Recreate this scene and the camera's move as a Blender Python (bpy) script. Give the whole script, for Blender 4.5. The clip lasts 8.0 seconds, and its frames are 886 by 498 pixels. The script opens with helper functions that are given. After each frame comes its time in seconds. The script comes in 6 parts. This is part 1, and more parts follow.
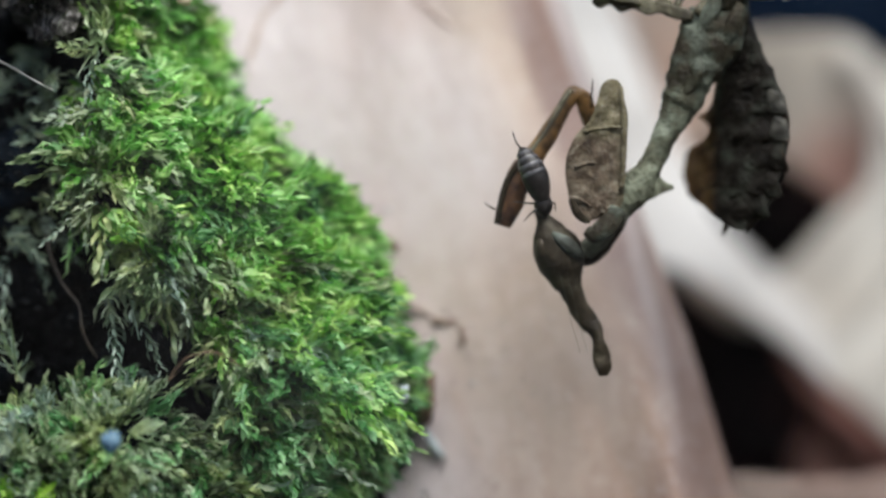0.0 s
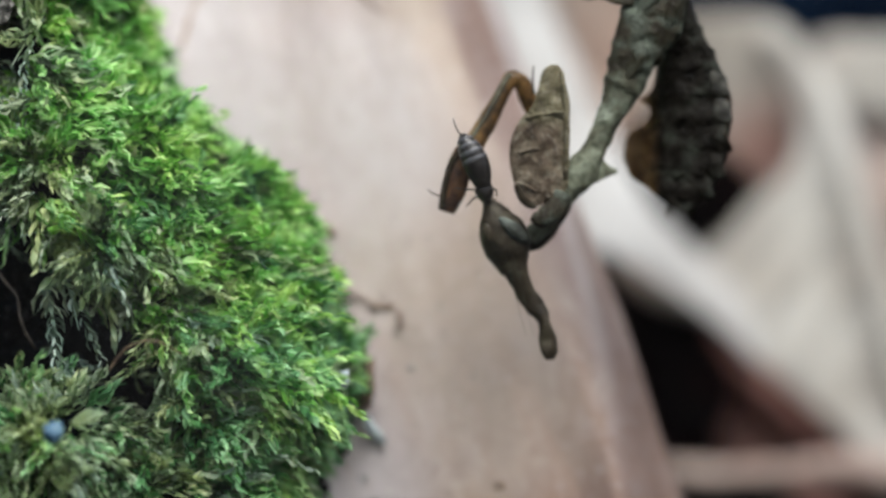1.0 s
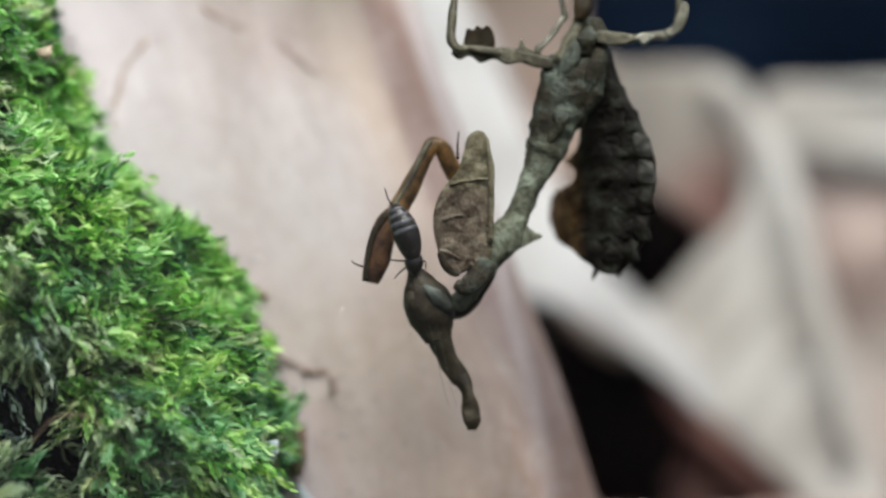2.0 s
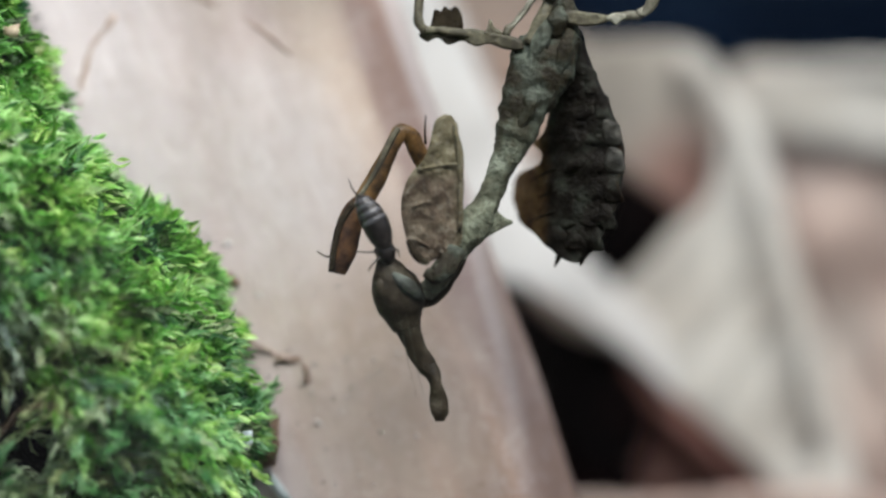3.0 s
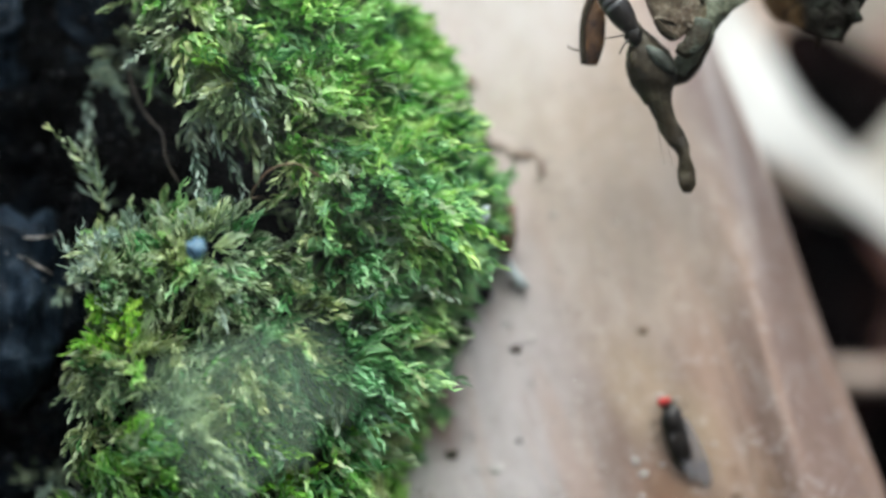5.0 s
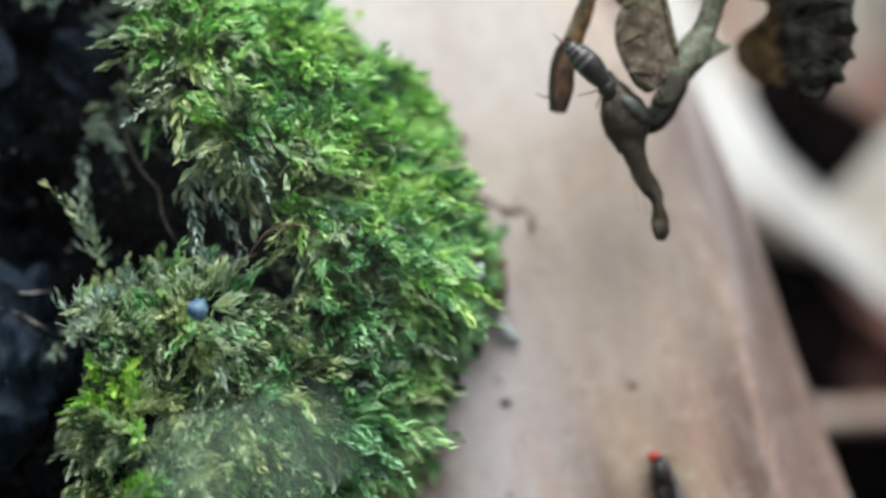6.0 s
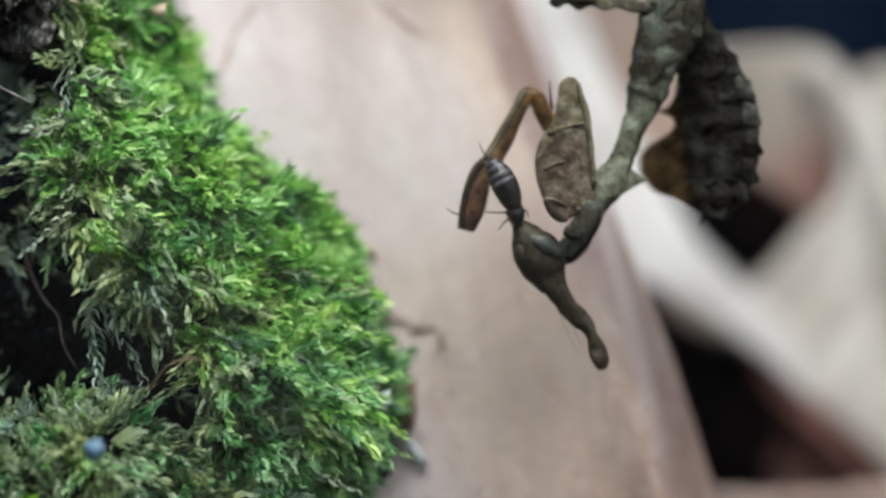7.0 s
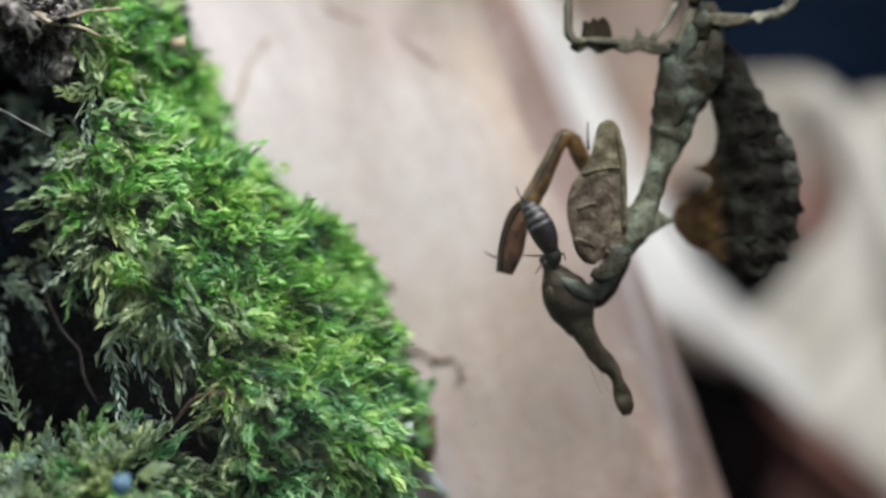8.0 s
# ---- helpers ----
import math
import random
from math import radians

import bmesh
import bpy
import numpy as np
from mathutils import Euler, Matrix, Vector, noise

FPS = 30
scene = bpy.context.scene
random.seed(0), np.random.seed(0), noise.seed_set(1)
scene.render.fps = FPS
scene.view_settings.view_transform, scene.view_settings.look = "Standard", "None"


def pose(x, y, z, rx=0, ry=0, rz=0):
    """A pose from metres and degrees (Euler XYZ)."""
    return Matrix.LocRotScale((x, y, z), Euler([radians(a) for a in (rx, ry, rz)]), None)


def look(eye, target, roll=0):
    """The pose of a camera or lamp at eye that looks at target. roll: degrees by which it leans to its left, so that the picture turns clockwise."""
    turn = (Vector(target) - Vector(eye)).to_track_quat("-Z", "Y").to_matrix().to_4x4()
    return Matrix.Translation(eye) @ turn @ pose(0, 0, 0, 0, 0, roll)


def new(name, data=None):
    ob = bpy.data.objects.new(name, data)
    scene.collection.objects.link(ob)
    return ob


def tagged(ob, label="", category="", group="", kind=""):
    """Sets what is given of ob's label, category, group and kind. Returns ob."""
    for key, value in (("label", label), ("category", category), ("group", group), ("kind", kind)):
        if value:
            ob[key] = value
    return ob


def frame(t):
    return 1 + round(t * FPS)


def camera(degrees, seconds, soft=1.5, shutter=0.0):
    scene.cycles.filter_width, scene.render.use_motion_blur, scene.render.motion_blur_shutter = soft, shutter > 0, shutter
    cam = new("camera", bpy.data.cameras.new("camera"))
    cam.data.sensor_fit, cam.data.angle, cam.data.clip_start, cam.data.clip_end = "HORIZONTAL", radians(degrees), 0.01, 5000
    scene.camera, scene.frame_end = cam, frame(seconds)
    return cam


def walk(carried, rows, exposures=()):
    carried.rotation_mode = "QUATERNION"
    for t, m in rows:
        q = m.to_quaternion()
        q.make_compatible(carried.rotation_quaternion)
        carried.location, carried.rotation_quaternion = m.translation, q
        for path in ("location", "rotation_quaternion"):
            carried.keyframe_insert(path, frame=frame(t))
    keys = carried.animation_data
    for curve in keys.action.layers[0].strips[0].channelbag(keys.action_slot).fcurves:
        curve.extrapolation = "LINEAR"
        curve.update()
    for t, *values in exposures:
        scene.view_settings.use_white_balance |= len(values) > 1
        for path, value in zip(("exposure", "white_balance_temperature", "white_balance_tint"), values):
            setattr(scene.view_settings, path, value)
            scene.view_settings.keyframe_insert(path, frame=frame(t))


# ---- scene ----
# A small praying mantis hangs in a planted glass case. All lengths below are in mm; MM turns them into metres.
MM = 0.001

# ---- camera and its way ----
VIEW = [  # seconds; eye in mm; yaw, pitch and roll in degrees
    (0, 1.85, -76.48, 2.09, 1.45, 0.64, 0.98),
    (0.2, 1.29, -76.14, 2.37, 0.23, 0.25, 1.15),
    (0.3, 1.50, -76.20, 2.20, 0.03, 0.04, 0.99),
    (0.5, 2.29, -76.38, 1.88, 0.10, 0.42, 0.66),
    (0.7, 1.80, -76.60, 1.90, -0.70, 0.20, 0.43),
    (1, 0.86, -76.81, 2.05, -0.97, 0.26, 0.08),
    (1.2, 1.10, -76.80, 2.10, -0.79, 0.01, -0.02),
    (1.5, 1.41, -75.88, 2.71, -0.71, -0.15, -0.16),
    (1.7, 0.70, -74.60, 4.00, -1.73, -0.41, -0.00),
    (1.8, 0.41, -74.38, 4.30, -2.34, -0.15, 0.08),
    (2, 2.51, -75.93, 4.13, -1.67, 0.63, 0.17),
    (2.2, 2.40, -75.80, 4.20, -1.89, 0.55, 0.21),
    (3.3, 0.70, -73.40, 5.20, -3.51, -0.56, 0.43),
    (3.5, 0.56, -73.23, 5.21, -3.43, -0.35, 0.47),
    (3.7, 1.00, -73.70, 4.20, -3.17, -0.14, 0.27),
    (3.8, 1.39, -73.90, 2.96, -2.74, -1.01, 0.17),
    (3.9, 1.84, -73.93, 1.11, -2.24, -1.35, 0.22),
    (4, 2.77, -74.52, -1.72, -1.52, -1.47, 0.19),
    (4.1, 3.78, -74.81, -4.33, -0.76, -1.62, 0.15),
    (4.2, 4.49, -75.13, -6.21, -0.46, -1.64, 0.08),
    (4.3, 4.44, -75.71, -8.26, 0.17, -1.29, -0.13),
    (4.4, 3.81, -76.04, -8.79, 0.84, -0.40, -0.25),
    (4.5, 3.67, -75.53, -8.36, 1.79, 0.52, -0.35),
    (4.7, 3.40, -75.70, -7.50, 3.25, 1.08, -0.38),
    (5, 1.97, -76.81, -6.49, 3.69, 1.89, -0.43),
    (5.2, 0.75, -77.72, -5.42, 3.20, 2.52, -0.25),
    (6.3, -0.54, -77.60, -3.37, 1.36, 1.78, -0.39),
    (6.4, 0.01, -77.46, -2.23, 1.20, 1.86, -0.45),
    (6.5, 0.49, -76.46, -1.02, 1.00, 2.00, -0.52),
    (6.6, 0.60, -76.70, 0.10, 0.77, 1.70, -0.44),
    (6.7, 0.62, -77.00, 0.58, 0.67, 1.97, -0.35),
    (6.8, 0.80, -76.90, 0.50, 0.49, 2.53, -0.29),
    (6.9, 1.10, -76.70, 0.40, 0.47, 2.66, -0.24),
    (7, 1.20, -76.62, 0.40, 0.40, 1.99, -0.18),
    (7.1, 1.10, -76.60, 0.40, 0.57, 1.61, -0.19),
    (7.2, 0.80, -76.70, 0.50, 0.73, 2.13, -0.21),
    (7.3, 0.40, -76.70, 0.60, 0.39, 2.47, -0.22),
    (7.4, 0.00, -76.80, 0.70, 0.13, 2.54, -0.24),
    (7.5, -0.34, -76.79, 0.74, -0.10, 2.59, -0.25),
    (7.6, -0.60, -76.80, 0.70, -0.31, 2.63, -0.32),
    (7.7, -0.80, -76.70, 0.70, -0.22, 2.76, -0.39),
    (7.8, -1.00, -76.70, 0.70, -0.35, 2.75, -0.47),
    (7.9, -1.10, -76.60, 0.60, -0.49, 2.89, -0.54),
    (8, -1.13, -76.54, 0.55, -0.70, 2.74, -0.61),
]

def sight(t, x, y, z, yaw, pitch, roll):
    a, b = radians(yaw), radians(pitch)
    ahead = Vector((-math.sin(a) * math.cos(b), math.cos(a) * math.cos(b), math.sin(b)))
    eye = Vector((x, y, z)) * MM
    return t, look(eye, eye + ahead * 0.05, roll)


cam = camera(24, 8.0, soft=2.5)
cam.data.dof.use_dof = True
cam.data.dof.focus_distance = 0.0767
cam.data.dof.aperture_fstop = 18
walk(cam, [sight(*row) for row in VIEW], exposures=[(0.0, -0.08, 6370, 8.2), (0.6, -0.08, 6370, 7.4), (2.2, -0.08, 6370, 6.6), (3.5, -0.14, 6350, 6.4), (3.9, -0.31, 6350, 6.4), (4.1, -0.31, 6350, 6.4), (4.4, 0.12, 6330, 3.0), (4.6, 0.22, 6325, 2.0), (5.2, 0.31, 6300, 1.8), (6.5, 0.00, 6350, 6.4), (7.0, -0.10, 6380, 6.9), (8.0, -0.08, 6380, 6.9)])

# ---- light: soft daylight from above and in front of the glass ----
world = bpy.data.worlds.new("room_daylight")
scene.world = world
world.use_nodes = True
wn, wl = world.node_tree.nodes, world.node_tree.links
sky = wn.new("ShaderNodeTexSky")
sky.sky_type, sky.sun_disc = "NISHITA", False
sky.sun_elevation, sky.sun_rotation = radians(58), radians(165)
sky.air_density, sky.dust_density, sky.ozone_density = 1.0, 4.0, 0.6
wl.new(sky.outputs["Color"], wn["Background"].inputs["Color"])
wn["Background"].inputs["Strength"].default_value = 0.10

sun = new("sun", bpy.data.lights.new("sun", "SUN"))
sun.data.energy, sun.data.angle, sun.data.color = 0.7, radians(25), (1.0, 0.97, 0.94)
sun.matrix_world = look((0.02, -0.07, 0.115), (0, 0, 0))
# the lamp over the front of the case
lamp = new("case_lamp", bpy.data.lights.new("case_lamp", "AREA"))
lamp.data.shape, lamp.data.size, lamp.data.size_y = "RECTANGLE", 0.09, 0.04
lamp.data.energy, lamp.data.color = 0.095, (1.0, 0.99, 0.97)
lamp.matrix_world = look((0.014, -0.034, 0.070), (-0.001, 0.004, 0.006))


# ---- materials ----
def ramp_of(nt, factor, stops):
    node = nt.nodes.new("ShaderNodeValToRGB")
    while len(node.color_ramp.elements) < len(stops):
        node.color_ramp.elements.new(0.5)
    for el, (at, rgb) in zip(node.color_ramp.elements, stops):
        el.position, el.color = at, (*rgb, 1)
    nt.links.new(factor, node.inputs["Fac"])
    return node.outputs["Color"]


def noise_of(nt, vector, per_mm, detail=4.0, rough=0.55, distort=0.0):
    node = nt.nodes.new("ShaderNodeTexNoise")
    node.inputs["Scale"].default_value = per_mm / MM
    node.inputs["Detail"].default_value, node.inputs["Roughness"].default_value = detail, rough
    node.inputs["Distortion"].default_value = distort
    nt.links.new(vector, node.inputs["Vector"])
    return node.outputs["Fac"]


def mixed(nt, a, b, factor, how="MIX"):
    node = nt.nodes.new("ShaderNodeMix")
    node.data_type, node.blend_type = "RGBA", how
    for value, socket in ((factor, node.inputs["Factor"]), (a, node.inputs["A"]), (b, node.inputs["B"])):
        if isinstance(value, (int, float)):
            socket.default_value = value
        elif isinstance(value, tuple):
            socket.default_value = (*value, 1)
        else:
            nt.links.new(value, socket)
    return node.outputs["Result"]


def blank(name):
    m = bpy.data.materials.new(name)
    m.use_nodes = True
    nt = m.node_tree
    return m, nt, nt.nodes["Principled BSDF"]


def place_of(nt, stretch=(1, 1, 1), turn=(0, 0, 0)):
    tc, mp = nt.nodes.new("ShaderNodeTexCoord"), nt.nodes.new("ShaderNodeMapping")
    mp.inputs["Scale"].default_value, mp.inputs["Rotation"].default_value = stretch, [radians(a) for a in turn]
    nt.links.new(tc.outputs["Object"], mp.inputs["Vector"])
    return mp.outputs["Vector"]


def bumped(nt, bsdf, height, mm, strength=0.6):
    node = nt.nodes.new("ShaderNodeBump")
    node.inputs["Strength"].default_value, node.inputs["Distance"].default_value = strength, mm * MM
    nt.links.new(height, node.inputs["Height"])
    nt.links.new(node.outputs["Normal"], bsdf.inputs["Normal"])


def surface(name, stops, per_mm=1.0, fine=6.0, rough=0.6, relief=0.05, stretch=(1, 1, 1), turn=(0, 0, 0), glow_through=0.0, gloss=0.4, grain=0.25):
    """Two scales of noise: broad patches through the colour stops, and fine grain."""
    m, nt, bsdf = blank(name)
    at = place_of(nt, stretch, turn)
    broad, small = noise_of(nt, at, per_mm), noise_of(nt, at, fine, 5.0)
    colour = ramp_of(nt, broad, stops)
    colour = mixed(nt, colour, ramp_of(nt, small, [(0.3, (0.35, 0.35, 0.35)), (0.7, (0.65, 0.65, 0.65))]), grain * 2, "OVERLAY")
    nt.links.new(colour, bsdf.inputs["Base Color"])
    bsdf.inputs["Roughness"].default_value = rough
    bsdf.inputs["Specular IOR Level"].default_value = gloss
    if glow_through:
        tr, mx = nt.nodes.new("ShaderNodeBsdfTranslucent"), nt.nodes.new("ShaderNodeMixShader")
        nt.links.new(colour, tr.inputs["Color"])
        mx.inputs["Fac"].default_value = glow_through
        nt.links.new(bsdf.outputs["BSDF"], mx.inputs[1])
        nt.links.new(tr.outputs["BSDF"], mx.inputs[2])
        nt.links.new(mx.outputs["Shader"], nt.nodes["Material Output"].inputs["Surface"])
    if relief:
        bumped(nt, bsdf, small, relief)
    return m


def wood_material():
    """Pale, barkless wood: tan heartwood left of a light ridge, lavender white sapwood beyond, streaks along the grain,
    pores and stains; fading light down the log and a pale sheen are in the colour.
    The UV map holds metres across the grain from the log's edge, and metres along it."""
    m, nt, bsdf = blank("pale_wood")
    tc = nt.nodes.new("ShaderNodeTexCoord")

    def grain(stretch):
        mp = nt.nodes.new("ShaderNodeMapping")
        mp.inputs["Scale"].default_value = (1.0, stretch, 1.0)
        nt.links.new(tc.outputs["UV"], mp.inputs["Vector"])
        return mp.outputs["Vector"]

    def sum_of(a, k, b):
        node = nt.nodes.new("ShaderNodeMath")
        node.operation = "MULTIPLY_ADD"
        for socket, value in zip(node.inputs, (a, k, b)):
            if isinstance(value, (int, float)):
                socket.default_value = value
            else:
                nt.links.new(value, socket)
        return node.outputs["Value"]

    along, loose, flat = grain(0.10), grain(0.35), grain(1.0)
    split = nt.nodes.new("ShaderNodeSeparateXYZ")
    nt.links.new(tc.outputs["UV"], split.inputs[0])
    u = split.outputs["Y"]
    low = nt.nodes.new("ShaderNodeMath")
    low.operation = "MINIMUM"
    nt.links.new(u, low.inputs[0])
    low.inputs[1].default_value = 5.0 * MM
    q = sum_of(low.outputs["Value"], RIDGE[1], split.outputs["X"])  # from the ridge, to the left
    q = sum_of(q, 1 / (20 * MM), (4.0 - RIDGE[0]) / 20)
    streak = noise_of(nt, along, 0.35, 4.0, 0.6, 0.3)
    warped = sum_of(streak, 0.16, sum_of(q, 1.0, -0.08))
    fine_warp = sum_of(noise_of(nt, along, 0.5, 3.0), 0.016, sum_of(q, 1.0, -0.008))

    def laid(colour, tint, amount, factor, low, high):
        return mixed(nt, colour, tint, mixed(nt, (0, 0, 0), (amount, amount, amount), ramp_of(nt, factor, [(low, (0, 0, 0)), (high, (1, 1, 1))])))

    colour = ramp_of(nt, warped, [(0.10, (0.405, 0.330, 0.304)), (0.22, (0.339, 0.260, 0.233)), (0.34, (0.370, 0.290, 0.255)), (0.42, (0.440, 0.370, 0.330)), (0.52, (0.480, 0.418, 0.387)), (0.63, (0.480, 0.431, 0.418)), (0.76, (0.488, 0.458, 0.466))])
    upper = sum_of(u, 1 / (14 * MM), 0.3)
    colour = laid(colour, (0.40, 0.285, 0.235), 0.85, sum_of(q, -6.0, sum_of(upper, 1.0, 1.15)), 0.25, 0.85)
    cream = ramp_of(nt, warped, [(0.27, (0, 0, 0)), (0.32, (1, 1, 1)), (0.37, (1, 1, 1)), (0.46, (0, 0, 0))])
    colour = mixed(nt, colour, (0.64, 0.545, 0.44), mixed(nt, (0, 0, 0), cream, ramp_of(nt, upper, [(0.35, (0, 0, 0)), (0.9, (0.65, 0.65, 0.65))])))
    # milky rings round the old knot
    knot = nt.nodes.new("ShaderNodeVectorMath")
    knot.operation = "DISTANCE"
    nt.links.new(grain(0.8), knot.inputs[0])
    knot.inputs[1].default_value = (13.0 * MM, 3.0 * 0.8 * MM, 0)
    wave = nt.nodes.new("ShaderNodeMath")
    wave.operation = "SINE"
    nt.links.new(sum_of(noise_of(nt, flat, 0.16, 3.0), 7.0, sum_of(knot.outputs["Value"], 1.05 / MM, 0.0)), wave.inputs[0])
    fade = ramp_of(nt, sum_of(knot.outputs["Value"], 1 / (14 * MM), 0.0), [(0.25, (0.75, 0.75, 0.75)), (0.95, (0.12, 0.12, 0.12))])
    colour = mixed(nt, colour, (0.625, 0.585, 0.58), mixed(nt, (0, 0, 0), ramp_of(nt, wave.outputs["Value"], [(0.15, (0, 0, 0)), (0.95, (0.8, 0.8, 0.8))]), fade))
    colour = laid(colour, (0.38, 0.315, 0.33), 0.35, noise_of(nt, flat, 0.22, 3.0, 0.5, 0.5), 0.55, 0.75)
    band = ramp_of(nt, fine_warp, [(0.165, (0, 0, 0)), (0.19, (1, 1, 1)), (0.205, (1, 1, 1)), (0.225, (0, 0, 0))])
    colour = mixed(nt, colour, (0.70, 0.66, 0.65), mixed(nt, (0, 0, 0), band, 0.85))
    # browner to the lower right; the lamp's falloff is partly in this brown
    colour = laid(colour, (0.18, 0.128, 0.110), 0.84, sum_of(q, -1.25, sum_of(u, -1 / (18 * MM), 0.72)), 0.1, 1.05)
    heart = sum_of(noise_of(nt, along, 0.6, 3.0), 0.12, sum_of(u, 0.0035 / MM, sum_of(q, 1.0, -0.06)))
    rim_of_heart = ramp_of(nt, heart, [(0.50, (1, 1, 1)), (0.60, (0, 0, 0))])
    # grows down the log: brown wood, with the fading light painted in
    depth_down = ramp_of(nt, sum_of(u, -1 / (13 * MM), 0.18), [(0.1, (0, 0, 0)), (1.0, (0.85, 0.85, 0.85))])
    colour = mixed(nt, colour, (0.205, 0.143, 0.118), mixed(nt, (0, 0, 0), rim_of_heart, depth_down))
    # lavender on the moss side, partly the sky's reflection painted on
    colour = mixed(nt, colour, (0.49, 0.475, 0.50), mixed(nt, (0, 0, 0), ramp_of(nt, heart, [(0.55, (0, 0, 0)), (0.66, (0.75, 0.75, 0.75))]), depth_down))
    colour = mixed(nt, colour, (0.60, 0.585, 0.61), ramp_of(nt, heart, [(0.62, (0, 0, 0)), (0.80, (0.32, 0.32, 0.32))]))  # pale sky sheen on the side towards the moss, put into the colour
    for (across_mm, up_mm), reach, tint in STAINS:
        away = nt.nodes.new("ShaderNodeVectorMath")
        away.operation = "DISTANCE"
        nt.links.new(grain(0.5), away.inputs[0])
        away.inputs[1].default_value = (across_mm * MM, up_mm * 0.5 * MM, 0)
        ring = sum_of(noise_of(nt, flat, 0.6, 4.0), -0.5, sum_of(away.outputs["Value"], 1 / (reach * MM), 0.25))
        colour = mixed(nt, colour, tint, mixed(nt, (0, 0, 0), (0.75, 0.75, 0.75), ramp_of(nt, ring, [(0.35, (1, 1, 1)), (1.0, (0, 0, 0))])))
    colour = mixed(nt, colour, ramp_of(nt, noise_of(nt, loose, 0.45, 5.0, 0.6, 0.6), [(0.3, (0.41, 0.39, 0.38)), (0.5, (0.5, 0.5, 0.5)), (0.7, (0.57, 0.57, 0.58))]), 0.45, "OVERLAY")
    colour = mixed(nt, colour, ramp_of(nt, noise_of(nt, flat, 1.1, 5.0, 0.65), [(0.32, (0.42, 0.41, 0.40)), (0.5, (0.5, 0.5, 0.5)), (0.68, (0.57, 0.57, 0.58))]), 0.4, "OVERLAY")
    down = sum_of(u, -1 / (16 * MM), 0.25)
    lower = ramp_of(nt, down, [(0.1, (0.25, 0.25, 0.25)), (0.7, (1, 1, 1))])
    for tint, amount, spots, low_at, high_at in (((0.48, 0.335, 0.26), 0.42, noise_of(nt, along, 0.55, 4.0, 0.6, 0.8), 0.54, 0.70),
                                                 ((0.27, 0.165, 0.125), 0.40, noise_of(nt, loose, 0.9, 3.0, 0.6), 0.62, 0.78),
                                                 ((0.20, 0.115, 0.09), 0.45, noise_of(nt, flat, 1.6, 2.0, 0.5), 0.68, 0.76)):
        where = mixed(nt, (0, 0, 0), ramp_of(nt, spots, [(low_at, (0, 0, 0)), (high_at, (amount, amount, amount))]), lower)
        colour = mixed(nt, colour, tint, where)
    colour = laid(colour, (0.72, 0.69, 0.68), 0.2, noise_of(nt, loose, 0.7, 4.0, 0.6, 0.4), 0.55, 0.72)
    colour = laid(colour, (0.66, 0.645, 0.64), 0.28, noise_of(nt, flat, 1.5, 5.0, 0.7, 1.2), 0.54, 0.66)
    colour = laid(colour, (0.36, 0.30, 0.27), 0.25, noise_of(nt, loose, 2.2, 4.0, 0.65, 0.8), 0.56, 0.70)
    colour = mixed(nt, colour, (1.0, 0.955, 0.94), 1.0, "MULTIPLY")
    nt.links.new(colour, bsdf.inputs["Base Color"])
    rough = ramp_of(nt, noise_of(nt, flat, 0.7, 4.0), [(0.35, (0.30, 0.30, 0.30)), (0.65, (0.58, 0.58, 0.58))])
    nt.links.new(rough, bsdf.inputs["Roughness"])
    bsdf.inputs["Specular IOR Level"].default_value = 0.5
    bumped(nt, bsdf, noise_of(nt, loose, 1.5, 5.0, 0.6), 0.12, 0.5)
    return m


STAINS = (((6.2, -0.8), 5.0, (0.485, 0.415, 0.345)), ((6.7, 8.8), 3.2, (0.57, 0.553, 0.555)), ((16.0, -6.3), 1.5, (0.15, 0.07, 0.045)), ((8.0, -8.7), 1.7, (0.40, 0.32, 0.235)), ((8.3, -13.3), 1.4, (0.20, 0.115, 0.065)), ((7.5, -15.6), 1.5, (0.22, 0.15, 0.085)), ((5.4, -13.6), 1.7, (0.25, 0.175, 0.12)), ((5.4, -9.0), 1.3, (0.29, 0.205, 0.16)), ((6.4, -11.2), 1.3, (0.34, 0.27, 0.185)))  # wet and worn patches: mm across and along, reach, colour
RIDGE = (1.25, 0.15)  # the light ridge: mm from the log's edge, and its drift along the log


